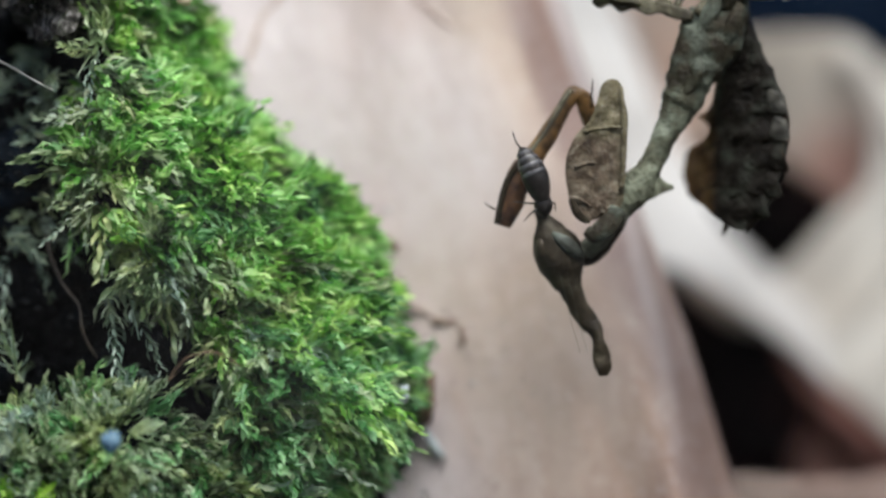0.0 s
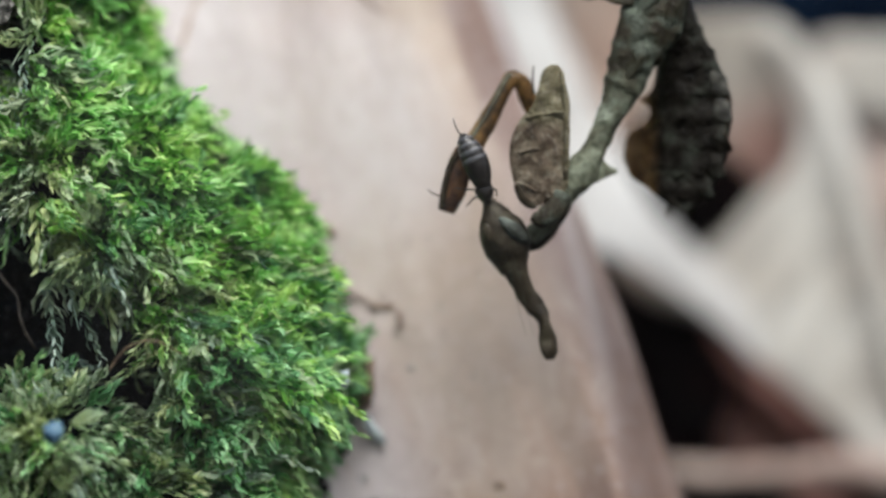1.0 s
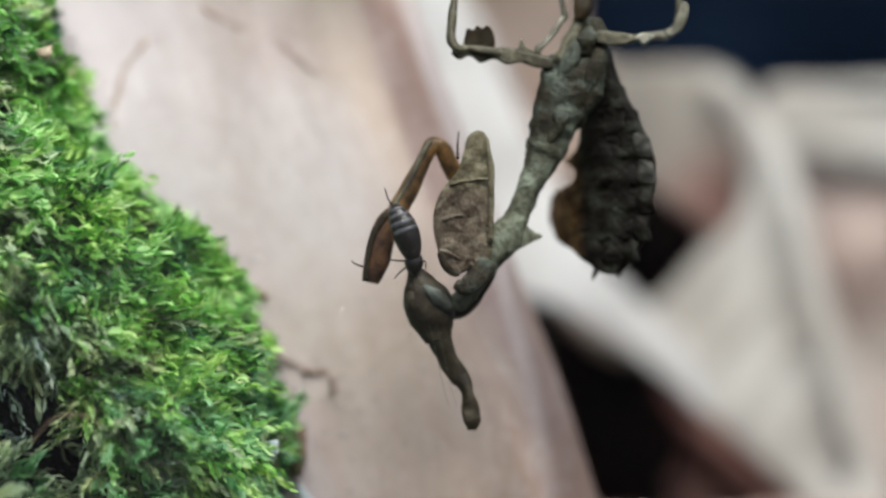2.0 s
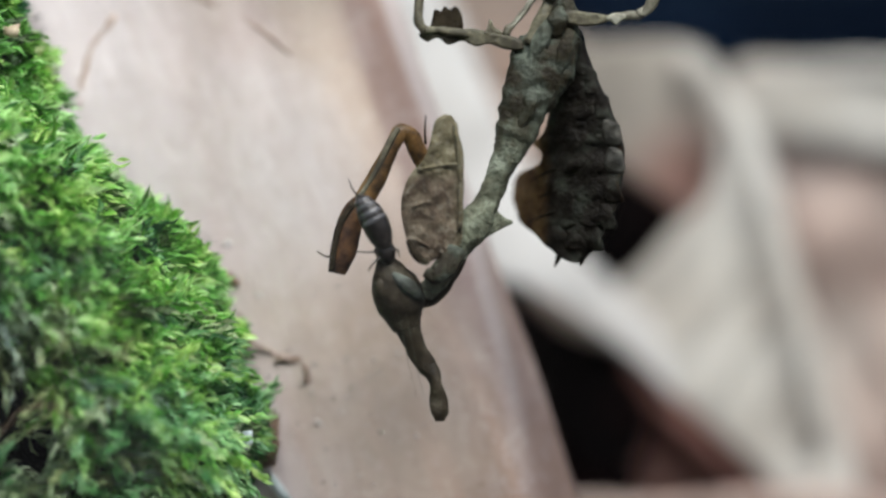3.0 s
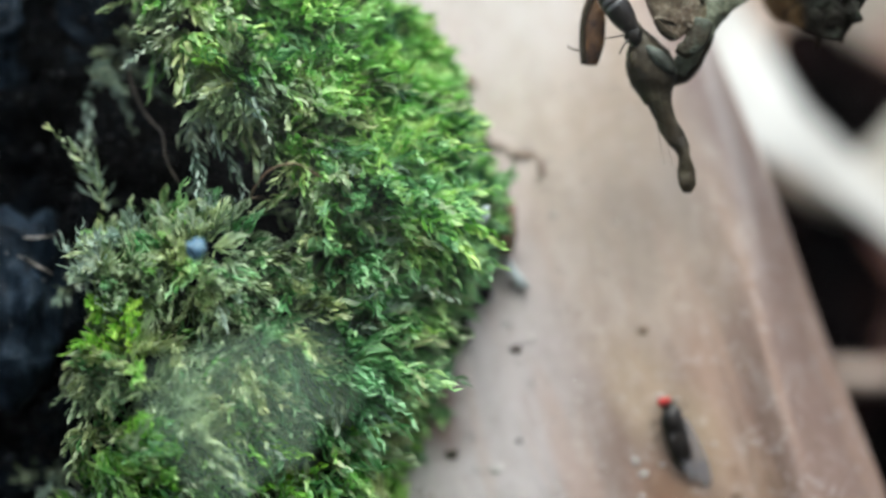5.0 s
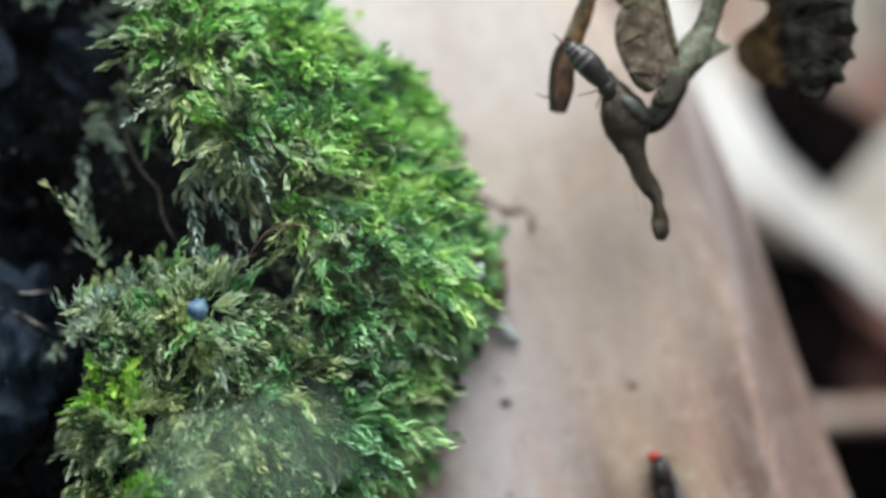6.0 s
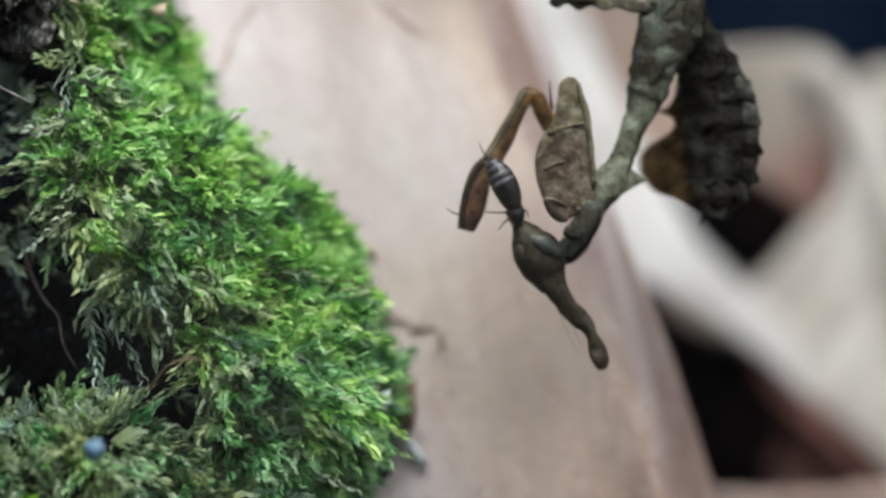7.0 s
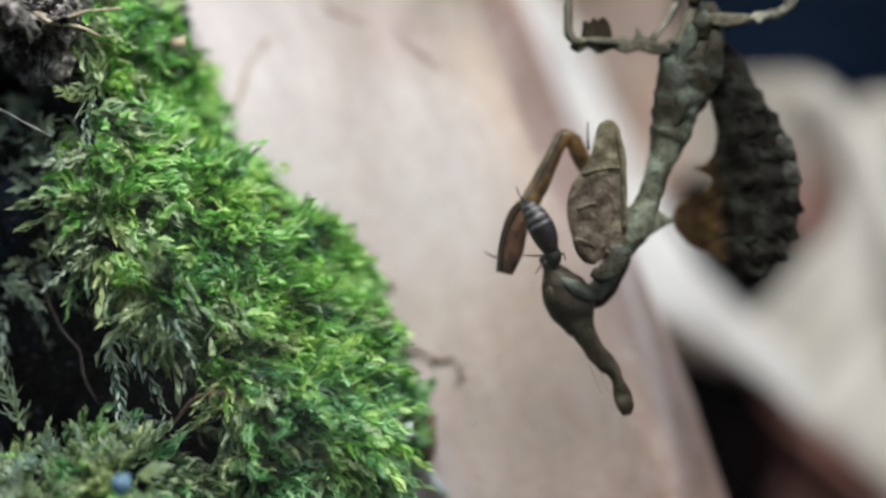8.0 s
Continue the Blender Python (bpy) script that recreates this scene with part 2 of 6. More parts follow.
def moss_material(name, dry, mid, fresh, shift=0.0):
    """Small leaves: every leaf takes its own green; broad patches run from dry olive to fresh green."""
    m, nt, bsdf = blank(name)
    geo = nt.nodes.new("ShaderNodeNewGeometry")
    at = place_of(nt)
    broad = noise_of(nt, at, 0.16, 3.0)
    tuft = nt.nodes.new("ShaderNodeMath")
    tuft.operation = "MULTIPLY_ADD"
    nt.links.new(noise_of(nt, at, 0.75, 2.0), tuft.inputs[0])
    tuft.inputs[1].default_value = 1.7
    nt.links.new(broad, tuft.inputs[2])
    shifted = nt.nodes.new("ShaderNodeMath")
    shifted.operation = "SUBTRACT"
    nt.links.new(tuft.outputs["Value"], shifted.inputs[0])
    shifted.inputs[1].default_value = 0.85
    add = nt.nodes.new("ShaderNodeMath")
    add.operation = "MULTIPLY_ADD"
    nt.links.new(geo.outputs["Random Per Island"], add.inputs[0])
    add.inputs[1].default_value = 0.55
    nt.links.new(shifted.outputs["Value"], add.inputs[2])
    colour = ramp_of(nt, add.outputs["Value"], [(0.30 + shift, dry), (0.66 + shift, mid), (1.10 + shift * 0.3, fresh)])
    colour = mixed(nt, colour, ramp_of(nt, noise_of(nt, at, 0.45, 3.0, 0.6), [(0.36, (0.45, 0.485, 0.57)), (0.5, (0.5, 0.5, 0.5)), (0.62, (0.58, 0.53, 0.37))]), 0.75, "OVERLAY")
    colour = mixed(nt, colour, ramp_of(nt, noise_of(nt, at, 3.5, 2.0), [(0.3, (0.4, 0.4, 0.4)), (0.7, (0.62, 0.62, 0.6))]), 0.5, "OVERLAY")
    nt.links.new(colour, bsdf.inputs["Base Color"])
    bsdf.inputs["Roughness"].default_value = 0.42
    bsdf.inputs["Specular IOR Level"].default_value = 0.5
    tr, mx = nt.nodes.new("ShaderNodeBsdfTranslucent"), nt.nodes.new("ShaderNodeMixShader")
    nt.links.new(colour, tr.inputs["Color"])
    mx.inputs["Fac"].default_value = 0.42
    nt.links.new(bsdf.outputs["BSDF"], mx.inputs[1])
    nt.links.new(tr.outputs["BSDF"], mx.inputs[2])
    nt.links.new(mx.outputs["Shader"], nt.nodes["Material Output"].inputs["Surface"])
    return m


WOOD = wood_material()
MOSS = moss_material("moss_green", (0.050, 0.125, 0.028), (0.215, 0.55, 0.105), (0.66, 0.94, 0.42))
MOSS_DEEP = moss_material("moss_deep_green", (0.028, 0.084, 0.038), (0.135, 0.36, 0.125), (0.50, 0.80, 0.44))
MOSS_OLIVE = moss_material("moss_olive", (0.054, 0.075, 0.040), (0.235, 0.345, 0.172), (0.66, 0.78, 0.51))
MOSS_VIVID = moss_material("moss_vivid", (0.12, 0.29, 0.03), (0.27, 0.62, 0.07), (0.58, 0.92, 0.22))
MOSS_PALE = moss_material("moss_pale", (0.19, 0.25, 0.19), (0.32, 0.44, 0.34), (0.60, 0.72, 0.60))


def soil_material():
    """Wet soil blackened for the hollow's shade, slate-blue damp patches tinted by sky sheen, crumbs and fine glints.
    """
    m, nt, bsdf = blank("soil_with_shade")
    at = place_of(nt)
    patch, lump_noise, small = noise_of(nt, at, 0.16, 3.0, 0.55, 0.4), noise_of(nt, at, 0.9, 4.0, 0.6), noise_of(nt, at, 4.0, 5.0, 0.65)
    # blacker than wet soil: the hollow's darkness is in the colour
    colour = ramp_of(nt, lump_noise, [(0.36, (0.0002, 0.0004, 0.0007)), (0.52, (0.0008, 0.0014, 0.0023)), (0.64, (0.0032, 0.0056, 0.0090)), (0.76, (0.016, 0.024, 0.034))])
    # bluish tone painted for sky reflected on the damp
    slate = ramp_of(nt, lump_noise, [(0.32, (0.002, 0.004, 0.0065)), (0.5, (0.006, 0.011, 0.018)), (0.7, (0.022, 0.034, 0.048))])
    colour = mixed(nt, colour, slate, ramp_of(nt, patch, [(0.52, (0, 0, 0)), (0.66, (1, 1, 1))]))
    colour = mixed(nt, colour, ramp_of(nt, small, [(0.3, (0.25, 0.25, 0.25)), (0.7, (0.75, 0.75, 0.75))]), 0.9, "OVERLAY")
    nt.links.new(colour, bsdf.inputs["Base Color"])
    nt.links.new(ramp_of(nt, small, [(0.4, (0.6, 0.6, 0.6)), (0.62, (0.3, 0.3, 0.3))]), bsdf.inputs["Roughness"])
    bsdf.inputs["Specular IOR Level"].default_value = 0.06
    bumped(nt, bsdf, small, 0.45, 0.9)
    return m


SOIL = soil_material()
SLATE = surface("wet_slate", [(0.34, (0.0025, 0.0050, 0.0085)), (0.5, (0.008, 0.014, 0.023)), (0.62, (0.017, 0.028, 0.043)), (0.76, (0.055, 0.076, 0.10))], 0.9, 4.0, 0.5, 0.15, grain=0.6, gloss=0.08)
GREYCRUMB = surface("grey_soil_crumb", [(0.35, (0.008, 0.010, 0.013)), (0.55, (0.030, 0.035, 0.042)), (0.75, (0.13, 0.145, 0.16))], 1.5, 5.0, 0.4, 0.1, grain=0.4, gloss=0.5)
CREAM = surface("dry_leaf_cream", [(0.3, (0.60, 0.55, 0.485)), (0.5, (0.685, 0.66, 0.605)), (0.7, (0.765, 0.75, 0.705))], 0.12, 0.8, 0.55, 0.1, grain=0.15, glow_through=0.12)
# the cream leaf again, whiter: light on its limb is in the colour
CREAM_LIT = surface("dry_leaf_lit", [(0.3, (0.62, 0.605, 0.585)), (0.5, (0.70, 0.695, 0.685)), (0.7, (0.76, 0.76, 0.755))], 0.12, 0.8, 0.5, 0.05, grain=0.1, glow_through=0.1)
BLUSH = surface("dry_leaf_blush", [(0.3, (0.33, 0.22, 0.185)), (0.52, (0.50, 0.40, 0.35)), (0.72, (0.63, 0.565, 0.51))], 0.10, 0.7, 0.6, 0.1, grain=0.2)


def cup_material():
    """Peach on one side, greyish beige on the other, with the hollow's shade painted in reddish brown."""
    m, nt, bsdf = blank("dry_leaf_cup")
    at = place_of(nt)
    broad, small = noise_of(nt, at, 0.12, 4.0), noise_of(nt, at, 0.7, 5.0)
    peach = ramp_of(nt, broad, [(0.3, (0.56, 0.40, 0.32)), (0.52, (0.69, 0.53, 0.44)), (0.72, (0.75, 0.62, 0.54))])
    beige = ramp_of(nt, broad, [(0.3, (0.34, 0.305, 0.26)), (0.52, (0.46, 0.425, 0.375)), (0.72, (0.57, 0.535, 0.48))])
    hollow_shade = ramp_of(nt, broad, [(0.3, (0.20, 0.105, 0.085)), (0.7, (0.42, 0.27, 0.23))])
    split, side = nt.nodes.new("ShaderNodeSeparateXYZ"), nt.nodes.new("ShaderNodeMapRange")
    nt.links.new(at, split.inputs[0])
    side.inputs["From Min"].default_value, side.inputs["From Max"].default_value = -4.0 * MM, -1.5 * MM
    nt.links.new(split.outputs["X"], side.inputs["Value"])
    colour = mixed(nt, peach, beige, side.outputs["Result"])
    # brown shading beside the hollow, painted round one point
    away, near = nt.nodes.new("ShaderNodeVectorMath"), nt.nodes.new("ShaderNodeMapRange")
    away.operation = "DISTANCE"
    nt.links.new(at, away.inputs[0])
    away.inputs[1].default_value = (4.2 * MM, 0, 2.2 * MM)
    near.inputs["From Min"].default_value, near.inputs["From Max"].default_value = 4.6 * MM, 1.2 * MM
    nt.links.new(away.outputs["Value"], near.inputs["Value"])
    colour = mixed(nt, colour, hollow_shade, near.outputs["Result"])
    colour = mixed(nt, colour, ramp_of(nt, small, [(0.3, (0.4, 0.4, 0.4)), (0.7, (0.6, 0.6, 0.6))]), 0.5, "OVERLAY")
    nt.links.new(colour, bsdf.inputs["Base Color"])
    bsdf.inputs["Roughness"].default_value, bsdf.inputs["Specular IOR Level"].default_value = 0.6, 0.35
    bumped(nt, bsdf, small, 0.1)
    return m


CUP = cup_material()
RUSSET = surface("dry_leaf_russet", [(0.3, (0.095, 0.042, 0.037)), (0.52, (0.23, 0.11, 0.09)), (0.72, (0.42, 0.24, 0.20))], 0.12, 0.8, 0.65, 0.2, grain=0.25)
# far below any litter's own tone: the gap's deep shade is in this black
LITTER_SHADE = surface("litter_shade_black", [(0.3, (0.0006, 0.0006, 0.0008)), (0.52, (0.0025, 0.0018, 0.002)), (0.7, (0.014, 0.006, 0.006))], 0.14, 0.9, 0.75, 0.3, grain=0.4, gloss=0.03)
BACK = surface("back_wall_navy", [(0.35, (0.0008, 0.0035, 0.010)), (0.6, (0.002, 0.0075, 0.020)), (0.8, (0.008, 0.018, 0.038))], 0.05, 0.3, 0.7, 0.0, grain=0.2, gloss=0.05)
BODY = surface("mantis_olive_brown", [(0.34, (0.020, 0.013, 0.006)), (0.46, (0.034, 0.031, 0.017)), (0.55, (0.050, 0.056, 0.038)), (0.66, (0.085, 0.096, 0.073))], 1.3, 5.0, 0.6, 0.10, grain=0.45, gloss=0.25)
DARK = surface("mantis_dark_brown", [(0.34, (0.012, 0.008, 0.004)), (0.5, (0.024, 0.018, 0.010)), (0.60, (0.036, 0.032, 0.019)), (0.72, (0.075, 0.058, 0.028))], 0.8, 5.0, 0.75, 0.14, grain=0.45, gloss=0.12)
HEAD = surface("mantis_head_brown", [(0.34, (0.014, 0.010, 0.006)), (0.5, (0.030, 0.023, 0.013)), (0.68, (0.070, 0.060, 0.040))], 1.1, 5.0, 0.5, 0.10, grain=0.4, gloss=0.22)
AMBER = surface("mantis_amber", [(0.34, (0.045, 0.027, 0.012)), (0.46, (0.12, 0.066, 0.024)), (0.58, (0.22, 0.122, 0.040)), (0.72, (0.31, 0.19, 0.075))], 1.5, 5.0, 0.4, 0.03, grain=0.3, glow_through=0.4)
SHIN = surface("mantis_red_brown", [(0.34, (0.022, 0.010, 0.006)), (0.46, (0.065, 0.030, 0.014)), (0.58, (0.125, 0.060, 0.024)), (0.72, (0.20, 0.11, 0.045))], 1.5, 5.0, 0.45, 0.05, grain=0.4, glow_through=0.3)
ABDO = surface("mantis_abdomen_brown", [(0.34, (0.007, 0.006, 0.004)), (0.5, (0.016, 0.014, 0.010)), (0.62, (0.024, 0.023, 0.017)), (0.74, (0.042, 0.042, 0.033))], 0.9, 4.0, 0.7, 0.16, grain=0.45, gloss=0.12, glow_through=0.1)


def abdomen_material():
    """Nearly black brown, thinning to golden brown at both rims, where light comes through."""
    m, nt, bsdf = blank("mantis_abdomen")
    at = place_of(nt)
    broad, small = noise_of(nt, at, 0.9), noise_of(nt, at, 4.5, 5.0)
    dark = ramp_of(nt, broad, [(0.34, (0.006, 0.005, 0.004)), (0.48, (0.017, 0.014, 0.011)), (0.58, (0.032, 0.034, 0.027)), (0.70, (0.070, 0.076, 0.060))])
    gold = ramp_of(nt, broad, [(0.34, (0.062, 0.030, 0.012)), (0.5, (0.145, 0.080, 0.031)), (0.66, (0.27, 0.165, 0.07))])
    split = nt.nodes.new("ShaderNodeSeparateXYZ")
    nt.links.new(at, split.inputs[0])
    wobble = nt.nodes.new("ShaderNodeMath")
    wobble.operation = "MULTIPLY_ADD"
    nt.links.new(noise_of(nt, at, 0.6, 3.0), wobble.inputs[0])
    wobble.inputs[1].default_value = 1.1 * MM
    nt.links.new(split.outputs["X"], wobble.inputs[2])
    rim = nt.nodes.new("ShaderNodeMapRange")
    rim.inputs["From Min"].default_value, rim.inputs["From Max"].default_value = -0.15 * MM, -0.85 * MM
    nt.links.new(wobble.outputs["Value"], rim.inputs["Value"])
    far = nt.nodes.new("ShaderNodeMapRange")
    far.inputs["From Min"].default_value, far.inputs["From Max"].default_value = 2.6 * MM, 3.2 * MM
    nt.links.new(wobble.outputs["Value"], far.inputs["Value"])
    both = mixed(nt, rim.outputs["Result"], (1, 1, 1), far.outputs["Result"])
    colour = mixed(nt, dark, gold, both)
    colour = mixed(nt, colour, ramp_of(nt, small, [(0.3, (0.33, 0.33, 0.33)), (0.7, (0.67, 0.67, 0.67))]), 0.9, "OVERLAY")
    nt.links.new(colour, bsdf.inputs["Base Color"])
    bsdf.inputs["Roughness"].default_value, bsdf.inputs["Specular IOR Level"].default_value = 0.65, 0.15
    tr, mx = nt.nodes.new("ShaderNodeBsdfTranslucent"), nt.nodes.new("ShaderNodeMixShader")
    nt.links.new(colour, tr.inputs["Color"])
    mx.inputs["Fac"].default_value = 0.3
    nt.links.new(bsdf.outputs["BSDF"], mx.inputs[1])
    nt.links.new(tr.outputs["BSDF"], mx.inputs[2])
    nt.links.new(mx.outputs["Shader"], nt.nodes["Material Output"].inputs["Surface"])
    bumped(nt, bsdf, small, 0.18, 0.8)
    return m


ABDOSKIN = abdomen_material()
RIM = surface("mantis_pale_rim", [(0.34, (0.018, 0.017, 0.013)), (0.5, (0.042, 0.040, 0.032)), (0.66, (0.11, 0.105, 0.088))], 1.4, 5.0, 0.6, 0.1, grain=0.4, glow_through=0.25)
LOBE = surface("mantis_lobe_brown", [(0.34, (0.020, 0.014, 0.007)), (0.5, (0.058, 0.040, 0.017)), (0.68, (0.15, 0.10, 0.036))], 0.9, 5.0, 0.5, 0.05, grain=0.35, glow_through=0.3)


def thigh_material():
    """Olive tan towards the knee and along the rim, mottled brown in the middle, with dark veins in a net."""
    m, nt, bsdf = blank("mantis_thigh")
    at = place_of(nt)
    broad, small = noise_of(nt, at, 1.3, 4.0, 0.6, 0.6), noise_of(nt, at, 5.5, 5.0)
    brown = ramp_of(nt, broad, [(0.34, (0.045, 0.029, 0.018)), (0.46, (0.105, 0.076, 0.050)), (0.58, (0.150, 0.118, 0.080)), (0.70, (0.23, 0.195, 0.145))])
    olive = ramp_of(nt, broad, [(0.34, (0.10, 0.085, 0.048)), (0.5, (0.165, 0.145, 0.085)), (0.66, (0.25, 0.23, 0.15))])
    split = nt.nodes.new("ShaderNodeSeparateXYZ")
    nt.links.new(at, split.inputs[0])
    knee, rim = nt.nodes.new("ShaderNodeMapRange"), nt.nodes.new("ShaderNodeMapRange")
    knee.inputs["From Min"].default_value, knee.inputs["From Max"].default_value = 2.75 * MM, 3.15 * MM
    nt.links.new(split.outputs["Z"], knee.inputs["Value"])
    rim.inputs["From Min"].default_value, rim.inputs["From Max"].default_value = 0.25 * MM, 0.60 * MM
    nt.links.new(split.outputs["X"], rim.inputs["Value"])
    colour = mixed(nt, mixed(nt, brown, olive, knee.outputs["Result"]), olive, rim.outputs["Result"])
    net = nt.nodes.new("ShaderNodeTexVoronoi")
    net.feature = "DISTANCE_TO_EDGE"
    net.inputs["Scale"].default_value = 1.1 / MM
    nt.links.new(at, net.inputs["Vector"])
    colour = mixed(nt, colour, (0.026, 0.017, 0.010), ramp_of(nt, net.outputs["Distance"], [(0.0, (0.3, 0.3, 0.3)), (0.05, (0, 0, 0))]))
    colour = mixed(nt, colour, (0.33, 0.30, 0.235), ramp_of(nt, noise_of(nt, at, 3.6, 4.0, 0.65, 0.5), [(0.52, (0, 0, 0)), (0.66, (0.5, 0.5, 0.5))]))
    colour = mixed(nt, colour, ramp_of(nt, small, [(0.3, (0.35, 0.35, 0.35)), (0.7, (0.65, 0.65, 0.65))]), 0.6, "OVERLAY")
    nt.links.new(colour, bsdf.inputs["Base Color"])
    bsdf.inputs["Roughness"].default_value, bsdf.inputs["Specular IOR Level"].default_value = 0.6, 0.25
    tr, mx = nt.nodes.new("ShaderNodeBsdfTranslucent"), nt.nodes.new("ShaderNodeMixShader")
    nt.links.new(colour, tr.inputs["Color"])
    mx.inputs["Fac"].default_value = 0.2
    nt.links.new(bsdf.outputs["BSDF"], mx.inputs[1])
    nt.links.new(tr.outputs["BSDF"], mx.inputs[2])
    nt.links.new(mx.outputs["Shader"], nt.nodes["Material Output"].inputs["Surface"])
    bumped(nt, bsdf, small, 0.14, 0.8)
    return m


THIGH = thigh_material()


def back_material():
    """Olive brown back that pales to grey-green along the neck shield, mottled."""
    m, nt, bsdf = blank("mantis_back")
    at = place_of(nt)
    broad, small = noise_of(nt, at, 1.1), noise_of(nt, at, 5.5, 5.0)
    brown = ramp_of(nt, broad, [(0.34, (0.016, 0.012, 0.006)), (0.44, (0.030, 0.026, 0.014)), (0.54, (0.047, 0.054, 0.040)), (0.66, (0.105, 0.122, 0.096))])
    green = ramp_of(nt, broad, [(0.34, (0.085, 0.088, 0.058)), (0.5, (0.185, 0.205, 0.145)), (0.66, (0.31, 0.345, 0.26))])
    split, span = nt.nodes.new("ShaderNodeSeparateXYZ"), nt.nodes.new("ShaderNodeMapRange")
    nt.links.new(at, split.inputs[0])
    span.inputs["From Min"].default_value, span.inputs["From Max"].default_value = -5.2 * MM, -9.6 * MM
    nt.links.new(split.outputs["Z"], span.inputs["Value"])
    colour = mixed(nt, brown, green, span.outputs["Result"])
    colour = mixed(nt, colour, ramp_of(nt, small, [(0.3, (0.33, 0.33, 0.33)), (0.7, (0.67, 0.67, 0.67))]), 0.9, "OVERLAY")
    nt.links.new(colour, bsdf.inputs["Base Color"])
    bsdf.inputs["Roughness"].default_value, bsdf.inputs["Specular IOR Level"].default_value = 0.62, 0.25
    bumped(nt, bsdf, small, 0.16, 0.8)
    return m


BACKSKIN = back_material()
OLIVE = surface("mantis_olive", [(0.34, (0.035, 0.030, 0.017)), (0.5, (0.070, 0.063, 0.038)), (0.66, (0.125, 0.118, 0.076))], 1.5, 6.0, 0.6, 0.08, grain=0.4)
EYE = surface("mantis_eye_grey", [(0.34, (0.022, 0.024, 0.019)), (0.5, (0.052, 0.058, 0.050)), (0.66, (0.11, 0.125, 0.11))], 1.3, 6.0, 0.7, 0.04, grain=0.3, gloss=0.15)
LEG = surface("mantis_pale_leg", [(0.36, (0.06, 0.055, 0.035)), (0.5, (0.14, 0.135, 0.10)), (0.66, (0.30, 0.30, 0.24))], 1.4, 6.0, 0.5, 0.04, grain=0.3)
FLYDARK = surface("fly_black", [(0.3, (0.008, 0.007, 0.007)), (0.6, (0.02, 0.017, 0.016)), (0.8, (0.05, 0.045, 0.042))], 2.0, 8.0, 0.32, 0.02)
FLYPALE = surface("fly_pale_band", [(0.3, (0.05, 0.05, 0.055)), (0.7, (0.12, 0.12, 0.13))], 2.0, 8.0, 0.35, 0.02)
FLYRED = surface("fly_red_eye", [(0.3, (0.55, 0.03, 0.03)), (0.7, (0.75, 0.06, 0.05))], 3.0, 12.0, 0.4, 0.01)
TAN = surface("brown_root", [(0.3, (0.10, 0.06, 0.035)), (0.6, (0.22, 0.15, 0.10)), (0.8, (0.35, 0.26, 0.19))], 1.5, 6.0, 0.6, 0.04)
HAY = surface("straw_stalk", [(0.3, (0.26, 0.20, 0.13)), (0.6, (0.48, 0.40, 0.28)), (0.8, (0.64, 0.56, 0.42))], 1.5, 6.0, 0.5, 0.04)
STRAW = surface("pale_fibre", [(0.3, (0.36, 0.36, 0.34)), (0.7, (0.60, 0.60, 0.57))], 1.5, 6.0, 0.5, 0.02)
BUD = surface("bluish_bud", [(0.3, (0.34, 0.42, 0.44)), (0.7, (0.62, 0.70, 0.72))], 1.5, 6.0, 0.35, 0.03)
GRIT = surface("sand_grain", [(0.3, (0.42, 0.37, 0.34)), (0.7, (0.66, 0.63, 0.61))], 2.0, 8.0, 0.25, 0.02)
CLOD = surface("grey_brown_soil", [(0.36, (0.010, 0.009, 0.008)), (0.5, (0.12, 0.11, 0.10)), (0.64, (0.44, 0.41, 0.39))], 2.4, 7.0, 0.7, 0.2, grain=0.45)
ROOTLET = surface("pale_brown_root", [(0.3, (0.20, 0.13, 0.10)), (0.6, (0.35, 0.265, 0.22)), (0.8, (0.46, 0.39, 0.35))], 1.2, 5.0, 0.7, 0.04)
CRACKS = surface("brown_crack", [(0.3, (0.30, 0.20, 0.15)), (0.6, (0.42, 0.33, 0.28)), (0.8, (0.55, 0.48, 0.44))], 1.2, 6.0, 0.6, 0.03)
FLAKE = surface("whitish_wood_flake", [(0.3, (0.44, 0.42, 0.40)), (0.7, (0.62, 0.60, 0.59))], 1.5, 6.0, 0.45, 0.05, grain=0.3)
DIRT = surface("dark_crumb", [(0.3, (0.03, 0.025, 0.022)), (0.7, (0.10, 0.08, 0.065))], 2.0, 8.0, 0.6, 0.04)


def wing_material():
    m, nt, bsdf = blank("fly_wing")
    bsdf.inputs["Base Color"].default_value = (0.26, 0.25, 0.27, 1)
    bsdf.inputs["Roughness"].default_value = 0.3
    bsdf.inputs["Alpha"].default_value = 0.42
    return m


def water_material():
    m, nt, bsdf = blank("water_drop")
    # blue and pale tones paint the glint of the drop
    colour = ramp_of(nt, noise_of(nt, place_of(nt), 4.0, 3.0), [(0.35, (0.10, 0.21, 0.33)), (0.6, (0.22, 0.37, 0.50)), (0.75, (0.52, 0.66, 0.76))])
    nt.links.new(colour, bsdf.inputs["Base Color"])
    bsdf.inputs["Roughness"].default_value = 0.25
    bsdf.inputs["Transmission Weight"].default_value = 0.3
    bsdf.inputs["IOR"].default_value = 1.33
    return m


def dew_material():
    m, nt, bsdf = blank("dew")
    bsdf.inputs["Base Color"].default_value = (0.95, 0.97, 1.0, 1)
    bsdf.inputs["Roughness"].default_value = 0.04
    bsdf.inputs["Transmission Weight"].default_value = 1.0
    bsdf.inputs["IOR"].default_value = 1.33
    return m


WING, WATER, DEW = wing_material(), water_material(), dew_material()


